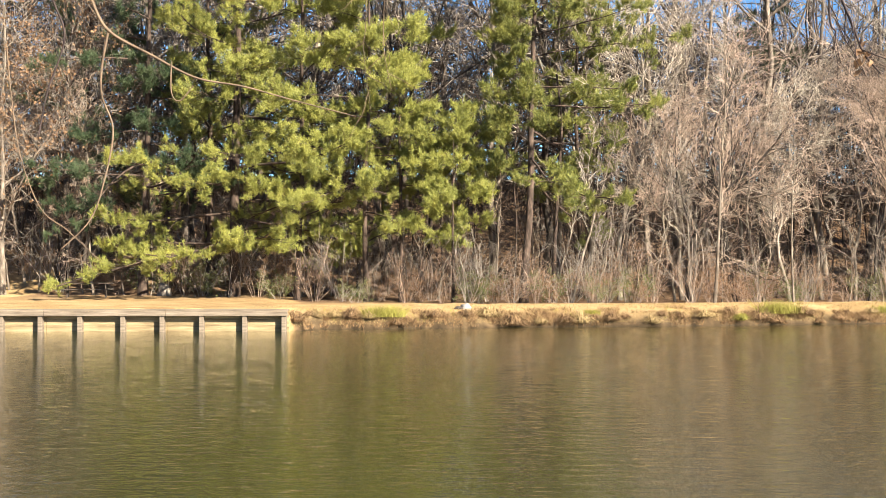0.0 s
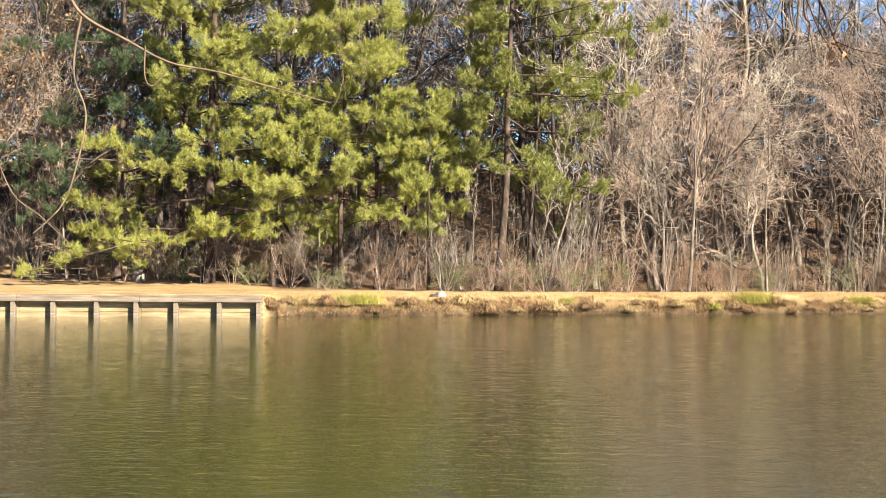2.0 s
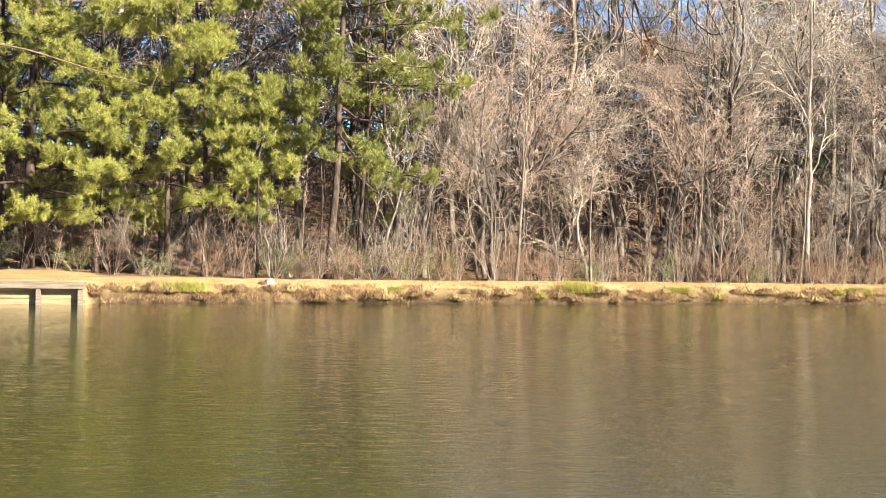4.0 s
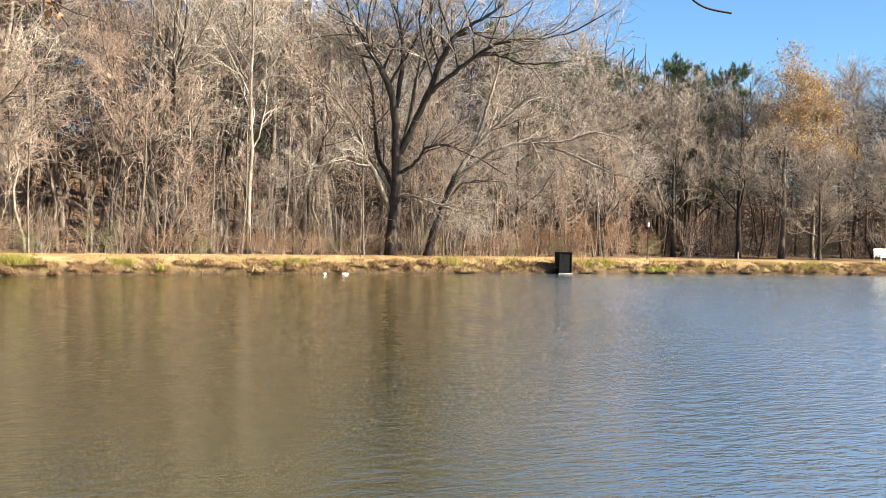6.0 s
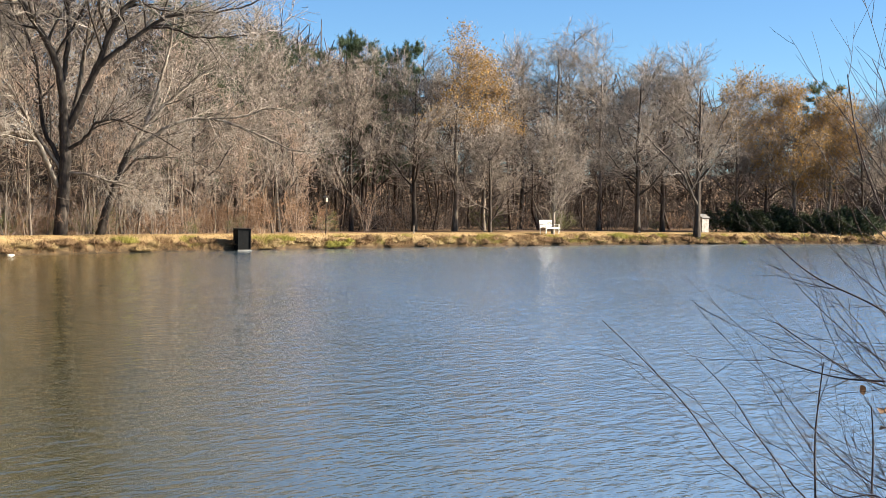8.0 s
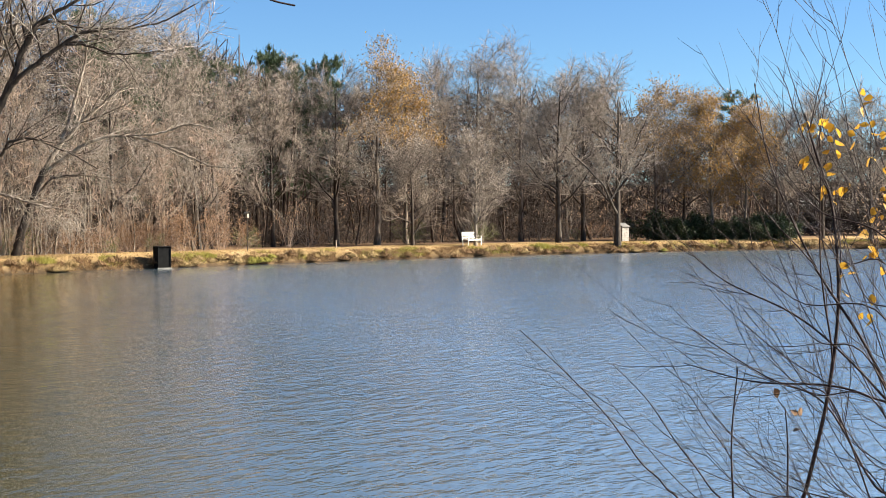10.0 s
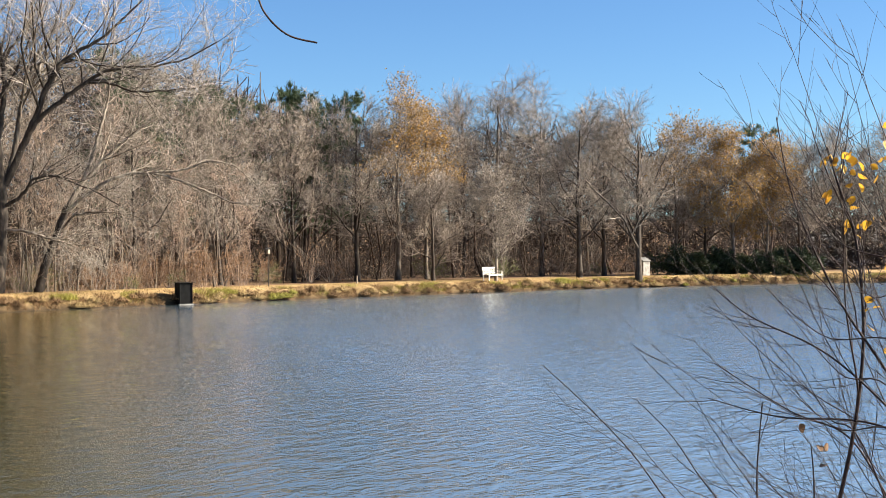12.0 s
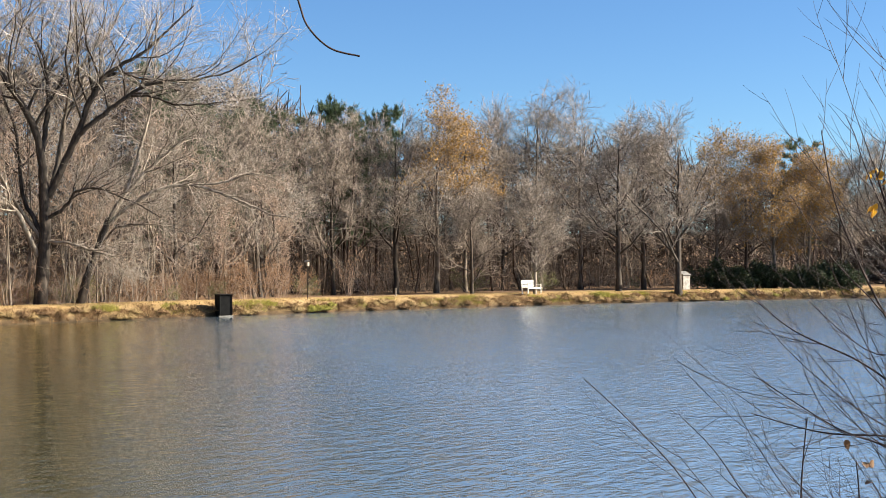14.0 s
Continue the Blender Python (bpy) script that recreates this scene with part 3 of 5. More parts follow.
pine_tree("pine_tree", 16, 22, 0.2, spot(3.6, 59.6), "leaning dark pine with foliage on its open side", limbs=52, u0=0.25, reach=6.9, tufts=6, branch_n=9, lean=(0.03, 0), side=(0.97, -0.2), top_share=0.6, needles=52, foliage=NEEDLES_DEEP)
pine_tree("pine_tree", 17, 17, 0.16, spot(6.2, 66), PINE_LABEL, limbs=22, u0=0.5, reach=3.0, foliage=NEEDLES_DEEP)
# needles coloured darker here to carry the shade of the pines beside it
pine_tree("pine_tree", 18, 23, 0.22, spot(-13.2, 66.5), "dark green pine with its neighbours' shade put into its needle colour", limbs=40, u0=0.22, reach=5.6, tufts=5, branch_n=9, foliage=NEEDLES_DARK, low=((0.33, 255, 6.0, 24), (0.3, 225, 5.5, 26), (0.28, 280, 5.0, 22)))
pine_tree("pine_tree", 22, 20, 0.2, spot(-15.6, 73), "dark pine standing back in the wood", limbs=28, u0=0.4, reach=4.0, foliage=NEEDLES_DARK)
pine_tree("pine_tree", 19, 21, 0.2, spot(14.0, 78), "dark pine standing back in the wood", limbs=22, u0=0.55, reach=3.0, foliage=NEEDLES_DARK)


# the large spreading tree behind the dam
limbed_tree("spreading_tree", 31, spot(30.9, 70), "large grey bare tree with wide rising limbs", (0.38, 0.27, [(-0.02, 0, -0.3), (0.08, 0, 1.0), (0.17, 0, 2.4), (0.27, 0, 4.2), (0.17, 0, 6.2)], BARK_DARK), [
    (0.32, 0.05, [(0.2, 0, 5.7), (0.0, -0.3, 8.4), (-0.6, -0.5, 9.9), (-1.4, -0.7, 11.1), (-2.2, -0.9, 12.3), (-2.7, -1.1, 13.6), (-3.1, -1.4, 16.1)], BARK_DARK),
    (0.20, 0.04, [(0.1, 0, 8.0), (0.45, 0.3, 10.6), (0.35, 0.5, 12.2), (0.07, 0.7, 13.5), (-0.73, 0.9, 14.5), (-1.26, 1.1, 16.6)], BARK_DARK),
    (0.12, 0.03, [(0.35, 0.5, 12.2), (1.0, 0.8, 13.2), (1.6, 1.0, 13.8), (2.3, 1.4, 16.1)], BARK_DARK),
    (0.22, 0.04, [(0.27, 0, 5.1), (0.86, 0.3, 7.2), (1.1, 0.6, 9.1), (1.4, 0.8, 10.7), (1.95, 1.0, 12.3), (2.5, 1.2, 13.5), (3.6, 1.4, 14.6), (4.5, 1.8, 16.8)], BARK_GREY),
    (0.27, 0.05, [(0.4, 0, 5.6), (1.4, -0.3, 7.8), (2.0, -0.6, 9.3), (2.5, -0.9, 10.8), (3.15, -1.1, 11.9), (4.1, -1.4, 12.5), (5.1, -1.7, 13.1), (6.3, -2.0, 14.2), (7.7, -2.4, 15.6)], BARK_DARK),
    (0.20, 0.04, [(1.4, -0.3, 7.9), (2.1, -0.8, 9.1), (3.3, -1.2, 10.0), (4.4, -1.6, 10.9), (5.3, -1.9, 11.4), (6.4, -2.1, 11.7), (7.8, -2.4, 11.7), (9.4, -2.8, 12.1), (10.9, -3.1, 13.0)], BARK_DARK),
    (0.10, 0.03, [(4.4, -1.6, 10.9), (5.5, -2.2, 10.8), (6.8, -2.6, 10.3), (8.3, -3.0, 10.4), (10.2, -3.4, 10.6)], BARK_DARK),
    (0.20, 0.05, [(-0.1, 0, 2.5), (-0.7, -0.4, 3.8), (-1.05, -0.7, 4.7), (-1.5, -0.9, 5.2), (-2.3, -1.1, 5.3), (-3.2, -1.2, 5.1), (-4.0, -1.4, 4.6), (-4.9, -1.5, 4.1), (-5.7, -1.7, 4.0)], BARK_PALE),
    (0.15, 0.03, [(0.25, 0, 4.4), (1.1, -0.5, 4.9), (1.5, -0.8, 5.4), (1.7, -1.0, 5.9), (2.8, -1.3, 6.1), (3.75, -1.5, 5.7), (4.9, -1.7, 5.2), (6.0, -2.0, 4.5)], BARK_DARK),
    (0.13, 0.03, [(0.2, 0, 3.3), (1.4, -0.8, 3.2), (2.6, -1.2, 2.8), (3.6, -1.5, 2.5), (4.9, -1.8, 2.4)], BARK_PALE),
    (0.18, 0.04, [(0.1, 0, 3.6), (-0.95, 0.5, 5.7), (-1.05, 0.8, 7.9), (-1.35, 1.1, 9.8), (-2.5, 1.4, 12.0), (-3.6, 1.6, 14.5)], BARK_DARK),
    (0.14, 0.03, [(0.0, 0, 3.4), (-1.4, -0.3, 5.6), (-2.5, -0.5, 7.6), (-3.75, -0.8, 9.1), (-5.5, -1.0, 10.4), (-6.85, -1.2, 11.6)], BARK_GREY),
], TWIG_GREY, -30.9, fine=(16, 10, 5))
# a dark crooked tree leaning over the dam, and a second pale one with low drooping limbs
limbed_tree("crooked_tree", 34, spot(11.0, 62), "dark crooked bare tree leaning over the thicket", (0.24, 0.17, [(-0.1, 0, -0.3), (-0.1, 0, 1.4), (0.15, -0.1, 2.8), (0.2, -0.2, 3.4)], BARK_DARK), [
    (0.15, 0.04, [(0.2, -0.2, 3.2), (1.1, -0.6, 4.6), (2.0, -0.9, 5.6), (3.2, -1.1, 6.6), (4.4, -1.3, 8.2)], BARK_DARK),
    (0.09, 0.03, [(1.1, -0.6, 4.6), (2.4, -0.8, 4.8), (4.0, -1.0, 5.1), (5.4, -1.2, 5.9)], BARK_GREY),
    (0.10, 0.03, [(0.2, -0.2, 3.0), (-0.4, -0.3, 4.8), (-0.8, -0.4, 6.8), (-0.6, -0.5, 9.2)], BARK_DARK),
    (0.08, 0.03, [(0.1, -0.2, 2.5), (1.4, -0.7, 2.3), (2.6, -1.0, 1.4), (3.8, -1.2, 1.0)], BARK_DARK),
    (0.08, 0.02, [(-0.1, -0.2, 2.8), (-1.5, -0.6, 4.2), (-2.8, -1.0, 6.2), (-3.4, -1.2, 8.2)], BARK_GREY),
], TWIG_RED, -11.0, fine=(13, 8, 4))
limbed_tree("leaning_tree", 35, spot(33.4, 71), "pale bare tree leaning with long drooping limbs", (0.27, 0.17, [(-1.1, 0, -0.3), (-0.95, 0, 0.5), (-0.63, 0, 1.6), (-0.2, 0, 2.85), (0.45, 0, 4.6)], BARK_DARK), [
    (0.20, 0.03, [(0.35, 0, 4.4), (1.3, -0.2, 6.0), (2.25, -0.4, 7.0), (3.7, -0.6, 8.3), (4.95, -0.8, 9.2), (6.2, -1.0, 10.4)], BARK_PALE),
    (0.16, 0.04, [(0.25, 0, 4.2), (2.1, -0.8, 5.7), (3.4, -1.1, 6.25), (4.85, -1.4, 6.35), (6.0, -1.6, 6.0), (7.45, -1.8, 5.4), (8.9, -2.0, 4.7), (10.0, -2.2, 4.6)], BARK_PALE),
    (0.14, 0.03, [(1.3, -0.2, 6.0), (2.0, 0.2, 8.2), (2.6, 0.4, 10.2), (2.85, 0.7, 12.4), (2.95, 0.9, 14.3)], BARK_PALE),
    (0.10, 0.03, [(-0.1, 0, 3.0), (0.75, -0.8, 4.1), (1.95, -1.1, 4.25), (3.7, -1.4, 4.1), (5.2, -1.7, 3.4)], BARK_GREY),
    (0.09, 0.03, [(4.85, -1.4, 6.35), (6.3, -1.7, 6.4), (7.7, -2.0, 7.0), (9.1, -2.2, 6.7), (10.2, -2.4, 5.6)], BARK_PALE),
], TWIG_GREY, -33.4, fine=(12, 7, 3))
bare_tree("pale_tree", 32, 18, 0.14, spot(24.6, 67), "slender pale-barked bare tree with white upper limbs", BARK_PALE, TWIG_PALE, limbs=18, u0=0.3, reach=0.3, angle=42, fine=(7, 5, 2))
bare_tree("leaning_tree", 33, 8.0, 0.075, spot(5.7, 58.6), "thin pale leaning bare trunk", BARK_GREY, TWIG_BROWN, limbs=7, u0=0.45, reach=0.22, lean=(0.28, 0.05), fine=(4, 3, 0))
bare_tree("dark_tree", 36, 18, 0.24, spot(21.2, 66), "dark-barked bare tree forking high", BARK_DARK, TWIG_GREY, limbs=16, u0=0.22, reach=0.36, angle=32, fine=(7, 5, 3))
bare_tree("dark_tree", 37, 17, 0.15, spot(22.9, 69), "dark-barked bare tree forking high", BARK_DARK, TWIG_GREY, limbs=14, u0=0.3, reach=0.32, angle=34, lean=(0.16, 0), fine=(7, 5, 2))
bare_tree("oak_tree", 38, 17, 0.2, spot(-16.5, 70), "bare oak still holding russet leaves", BARK_DARK, TWIG_BROWN, limbs=16, u0=0.15, reach=0.34, angle=48, fine=(7, 5, 2), leaf=DRY_LEAF, leaf_n=3600, leaf_size=0.16)
bare_tree("oak_tree", 39, 15, 0.16, spot(-19.0, 69), "bare oak still holding russet leaves", BARK_GREY, TWIG_BROWN, limbs=16, u0=0.12, reach=0.34, angle=48, fine=(7, 5, 2), leaf=DRY_LEAF, leaf_n=3600, leaf_size=0.16)

# trees round the far corner of the pond: bearing, distance, height, radius, reach, kind
corner = [
    (36.5, 80, 14, 0.16, 0.34, "bare"), (38.6, 84, 13, 0.14, 0.36, "pale"), (40.2, 86, 13.5, 0.15, 0.36, "bare"), (41.6, 96, 15, 0.18, 0.34, "bare"),
    (43.4, 92, 12.5, 0.16, 0.36, "bare"), (44.4, 99, 15.5, 0.2, 0.34, "bare"), (46.2, 95, 15, 0.2, 0.36, "bare"), (48.0, 97, 16.5, 0.22, 0.32, "gold"), (49.3, 101, 16, 0.18, 0.28, "gold"),
    (49.6, 93, 8.6, 0.14, 0.52, "round"), (50.9, 108, 17.5, 0.2, 0.34, "bare"), (52.4, 112, 19.5, 0.24, 0.36, "tall"), (52.4, 90.5, 8.6, 0.12, 0.42, "pale"), (54.4, 110, 18, 0.2, 0.36, "tall"),
    (56.1, 98, 14.5, 0.22, 0.40, "bare"), (57.2, 108, 16, 0.2, 0.36, "bare"), (58.7, 99, 14.5, 0.26, 0.44, "bare"), (60.4, 112, 15, 0.2, 0.36, "gold"), (61.6, 116, 13.5, 0.2, 0.40, "bare"),
    (62.8, 112, 13.5, 0.2, 0.42, "orange"), (64.2, 114, 12.5, 0.18, 0.40, "orange"), (65.6, 118, 13, 0.18, 0.40, "bare"), (67.4, 116, 14, 0.2, 0.40, "bare"), (69.4, 114, 14, 0.2, 0.40, "bare"),
]
# brown twigs put the dimness of side-on sun into the crowns' colour
for k, (b, d, H, r, reach, form) in enumerate(corner):
    bark, twig, lab = {"pale": (BARK_PALE, TWIG_BROWN, "small pale-barked bare tree beside the pond"), "gold": (BARK_GREY, TWIG_BROWN, "tall tree with golden-brown leaves in its top"),
                       "orange": (BARK_GREY, TWIG_BROWN, "tree with thinning orange autumn leaves"), "round": (BARK_DARK, TWIG_BROWN, "low round-crowned bare tree with many stems"),
                       "tall": (BARK_GREY, TWIG_BROWN, "tall round-crowned bare tree")}.get(form, (BARK_DARK, TWIG_BROWN, "bare grey tree at the far corner of the pond"))
    leafy = {"gold": 4200, "orange": 9000}.get(form, 0)
    bare_tree("corner_tree", 400 + k, H * 0.77, r, spot(b, d), lab, bark, twig, limbs=17, u0=0.1 if form == "round" else 0.2, reach=reach * 1.15, angle=50, up=0.10, fine=(9, 7, 3), twig_r=0.015,
              leaf=GOLD_LEAF if leafy else None, leaf_n=leafy, leaf_size=0.16, top_leaves=form == "gold", group="trees at the far corner")
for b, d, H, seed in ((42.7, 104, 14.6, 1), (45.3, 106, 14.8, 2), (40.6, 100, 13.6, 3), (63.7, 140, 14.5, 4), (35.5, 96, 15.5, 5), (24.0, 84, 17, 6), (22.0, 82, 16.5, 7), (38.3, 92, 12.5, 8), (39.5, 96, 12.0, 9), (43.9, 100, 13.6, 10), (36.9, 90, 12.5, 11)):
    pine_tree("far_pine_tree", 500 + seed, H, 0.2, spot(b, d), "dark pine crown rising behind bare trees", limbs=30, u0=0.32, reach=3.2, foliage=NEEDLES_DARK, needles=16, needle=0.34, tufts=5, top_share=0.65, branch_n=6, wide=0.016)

# variants of woodland trees, then their copies along the wood
kinds = []
for s, (H, r, bark, twig, reach, u0, angle, lab) in enumerate([
    (13, 0.12, BARK_GREY, TWIG_BROWN, 0.32, 0.25, 44, "slender grey bare tree among undergrowth"),
    (11, 0.09, BARK_GREY, TWIG_RED, 0.36, 0.16, 46, "slender reddish-twigged bare tree"),
    (15, 0.14, BARK_DARK, TWIG_GREY, 0.32, 0.3, 42, "dark-barked bare woodland tree"),
    (12, 0.10, BARK_PALE, TWIG_PALE, 0.32, 0.22, 42, "pale-barked slender bare tree"),
    (9, 0.08, BARK_GREY, TWIG_RED, 0.46, 0.12, 52, "low brown bare tree with spreading twigs"),
    (14, 0.12, BARK_DARK, TWIG_RED, 0.32, 0.25, 44, "dark-barked bare tree with brown twigs"),
]):
    kinds.append(bare_tree("bare_tree", 100 + s, H, r, (0, 0, 0), lab, bark, twig, limbs=15, u0=u0, reach=reach, angle=angle, up=0.07, fine=(7, 6, 1), wob=0.2, twig_r=0.012))
# mostly brown twigs: the dimness deep in the wood is put into their colour
back_kinds = [bare_tree("bare_tree", 150 + s, H, 0.14, (0, 0, 0), "bare tree standing deep in the wood", bark, twig, limbs=14, u0=0.2, reach=0.36, angle=44, up=0.1, fine=(6, 5, 0), wob=0.1, twig_r=0.018)
              for s, (H, bark, twig) in enumerate([(15, BARK_DARK, TWIG_BROWN), (17, BARK_GREY, TWIG_BROWN), (16, BARK_GREY, TWIG_GREY)])]
brush = [shrub("shrub", 200 + s, H, (0, 0, 0), lab, tw, leaf=lf, leaf_n=n, stems=9, spread=1.2, fine=(4, 3)) for s, (H, tw, lf, n, lab) in enumerate([
    (4.2, TWIG_RED, DRY_LEAF, 420, "brown twiggy thicket shrub with a few dry leaves"),
    (5.6, TWIG_BROWN, None, 0, "grey-brown bare thicket shrub"),
    (3.4, TWIG_RED, DRY_LEAF, 1500, "russet shrub holding its dry leaves"),
    (2.4, TWIG_GREY, OLIVE_LEAF, 1300, "olive-green evergreen shrub at the wood's edge"),
    (5.0, TWIG_GREY, None, 0, "grey bare thicket shrub"),
])]
used = set()


def planted(proto, x, y, size):
    m = pose(x, y, ground_z(x, y) - 0.02, 0, 0, rng.random() * 360) @ Matrix.Diagonal((size, size, size * (0.9 + 0.25 * rng.random()), 1))
    if proto.name in used:
        copy_thing(proto, m)
    else:
        used.add(proto.name)
        proto.matrix_basis = m


rng = np.random.default_rng(40)
for row, (gap, back, chance) in enumerate(((2.3, 0.8, 0), (3.0, 4.0, 0), (3.2, 9.0, 1), (3.4, 15.0, 1))):
    x = -30.0 - row * 4
    while x < 56 + row * 3:
        px, py = x + rng.normal() * 0.5, wood_edge(x) + back + rng.random() * 2.5
        x += gap * (0.7 + 0.6 * rng.random())
        if row < 2 and -15 < px < 8 or row == 0 and 34 < px < 39:
            continue
        if chance:
            planted(back_kinds[int(rng.integers(0, 3))], px, py, (0.9 + 0.3 * rng.random()) * (0.68 if px > 41 else 1.35 if row > 2 else 1.1))
        else:
            planted(kinds[int(rng.integers(0, 6))], px, py, (0.85, 1.05)[row] * (0.75 + 0.5 * rng.random()) * (0.75 if px > 41 else 1.0))
for lo, hi, gap, size in ((-30, 50, 1.05, 0.8), (50, 112, 1.5, 0.8)):
    x = lo
    while x < hi:
        px, py = x + rng.normal() * 0.4, wood_edge(x) + 0.3 + rng.random() * 3.0 + (0 if hi == 50 else rng.random() * 8)
        x += gap
        planted(brush[int(rng.choice(5, p=[0.36, 0.2, 0.26, 0.12, 0.06]))], px, py, size * (0.7 + 0.6 * rng.random()))
poles = [bare_tree("sapling", 260 + s, H, r, (0, 0, 0), "thin bare sapling at the wood's edge", bark, twig, limbs=9, u0=0.25, reach=0.24, angle=34, up=0.1, lean=(lean, 0.0), fine=(4, 3, 0), group="saplings", wob=0.12)
         for s, (H, r, bark, twig, lean) in enumerate([(6.5, 0.040, BARK_GREY, TWIG_BROWN, 0.06), (7.5, 0.05, BARK_GREY, TWIG_BROWN, 0.14), (5.5, 0.035, BARK_GREY, TWIG_GREY, 0.22), (8.5, 0.055, BARK_GREY, TWIG_RED, 0.03)])]
x = -30.0
while x < 52:
    if not -13 < x < 5.0:
        planted(poles[int(rng.integers(0, 4))], x, wood_edge(x) - 0.2 + rng.random() * 2.5, 0.7 + 0.6 * rng.random())
    x += 1.3 * (0.4 + 1.2 * rng.random())
for b in np.arange(36.5, 42.5, 0.75):  # russet thicket behind the outlet
    x, y, z = spot(b, 77 + 4 * rng.random())
    planted(brush[int(rng.choice([0, 2]))], x, y, 0.9 + 0.4 * rng.random())
for b, d, k, size in ((1.4, 58.6, 3, 0.8), (1.9, 58.9, 3, 0.7), (4.9, 58.4, 3, 0.75), (8.6, 59.3, 3, 0.75), (-3.9, 58.9, 3, 0.6), (-7.3, 63, 3, 0.8), (2.3, 58.6, 2, 0.75), (13.0, 60.8, 2, 0.9), (14.2, 61.2, 2, 0.8)):
    x, y, z = spot(b, d)  # evergreens and russet shrubs along the wood's foot
    planted(brush[k], x, y, size)
for k in range(26):  # twiggy growth behind the pines
    x = -15 + 23 * (k + rng.random()) / 26
    planted(brush[int(rng.choice([0, 1, 0, 4]))], x, wood_edge(x) + 3.0 + 5 * rng.random(), 0.6 + 0.4 * rng.random())
    if k % 2:
        planted(poles[int(rng.integers(0, 4))], x + rng.random(), wood_edge(x) + 3.5 + 4 * rng.random(), 0.7 + 0.5 * rng.random())
for k in range(46):  # low growth along the foot of the wood
    x = 3 + 47 * (k + rng.random()) / 46
    planted(brush[int(rng.choice([0, 2, 3, 1], p=[0.4, 0.3, 0.2, 0.1]))], x, wood_edge(x) - 0.3 + 0.9 * rng.random(), 0.4 + 0.3 * rng.random())
for k in range(12):  # shrubs and saplings round the spreading tree
    x = 27 + 1.3 * k + rng.random()
    planted(brush[int(rng.choice([0, 1, 2]))], x, wood_edge(x) - 1.0 + 0.8 * rng.random(), 0.5 + 0.35 * rng.random())
    x += rng.random()
    planted(poles[int(rng.integers(0, 4))], x, wood_edge(x) - 0.8 + 0.8 * rng.random(), 0.6 + 0.6 * rng.random())
hedge = shrub("evergreen_shrub", 230, 2.4, spot(60.1, 111), "dense dark evergreen shrub behind the far bank", TWIG_GREY, stems=16, leaf=EVERGREEN, leaf_n=2200, leaf_size=0.24, spread=1.1, group="evergreen shrubs")
for k in range(13):
    x, y, z = spot(60.5 + k * 0.45, 110 + 4 * rng.random())
    copy_thing(hedge, pose(x, y, z, 0, 0, rng.random() * 360) @ Matrix.Scale(0.65 + 0.3 * rng.random(), 4))

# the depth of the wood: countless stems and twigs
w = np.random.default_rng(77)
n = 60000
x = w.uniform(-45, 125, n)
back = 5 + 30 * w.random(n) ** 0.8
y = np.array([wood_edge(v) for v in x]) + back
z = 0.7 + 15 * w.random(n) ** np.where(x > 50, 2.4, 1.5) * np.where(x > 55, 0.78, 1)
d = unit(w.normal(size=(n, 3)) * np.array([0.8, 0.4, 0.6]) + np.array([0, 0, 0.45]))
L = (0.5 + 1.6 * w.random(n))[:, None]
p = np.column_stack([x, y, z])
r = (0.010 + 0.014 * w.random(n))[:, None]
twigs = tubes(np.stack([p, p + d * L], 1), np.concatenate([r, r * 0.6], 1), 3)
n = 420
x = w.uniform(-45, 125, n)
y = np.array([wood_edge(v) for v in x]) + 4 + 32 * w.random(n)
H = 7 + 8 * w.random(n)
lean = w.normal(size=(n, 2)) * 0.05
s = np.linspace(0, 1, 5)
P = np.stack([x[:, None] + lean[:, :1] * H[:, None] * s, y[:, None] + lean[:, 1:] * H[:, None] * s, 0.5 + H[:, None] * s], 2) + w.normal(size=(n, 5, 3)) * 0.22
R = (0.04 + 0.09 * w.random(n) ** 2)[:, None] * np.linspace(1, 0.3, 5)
n = 62000  # the far side of the wood
b = np.where(w.random(n) < 0.7, w.uniform(-28, 40, n), w.uniform(40, 78, n))
d2 = np.interp(b, [-28, 0, 30, 50, 78], [98, 92, 100, 122, 150]) + 18 * w.random(n)
top = np.interp(b, [-28, 4, 14, 38, 45, 52, 58, 62, 66, 78], [12.0, 11.0, 9.2, 8.0, 5.6, 5.4, 4.8, 3.6, 3.2, 3.2])
z = 0.5 + (2.1 + d2 * np.tan(np.radians(top))) * w.random(n)
p = np.column_stack([d2 * np.sin(np.radians(b)), d2 * np.cos(np.radians(b)), z])
d = unit(w.normal(size=(n, 3)) * np.array([0.9, 0.9, 0.6]) + np.array([0, 0, 0.5]))
r = (0.03 + 0.055 * w.random(n))[:, None]
far_twigs = tubes(np.stack([p, p + d * (1.2 + 2.2 * w.random(n))[:, None]], 1), np.concatenate([r, r * 0.5], 1), 3)
# dark bark on all these stems stands in for the shade inside the wood
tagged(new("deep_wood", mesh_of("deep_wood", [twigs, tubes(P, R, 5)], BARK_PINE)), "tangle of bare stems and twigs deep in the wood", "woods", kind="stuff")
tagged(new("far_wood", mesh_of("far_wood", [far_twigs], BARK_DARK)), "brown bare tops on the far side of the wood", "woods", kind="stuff")

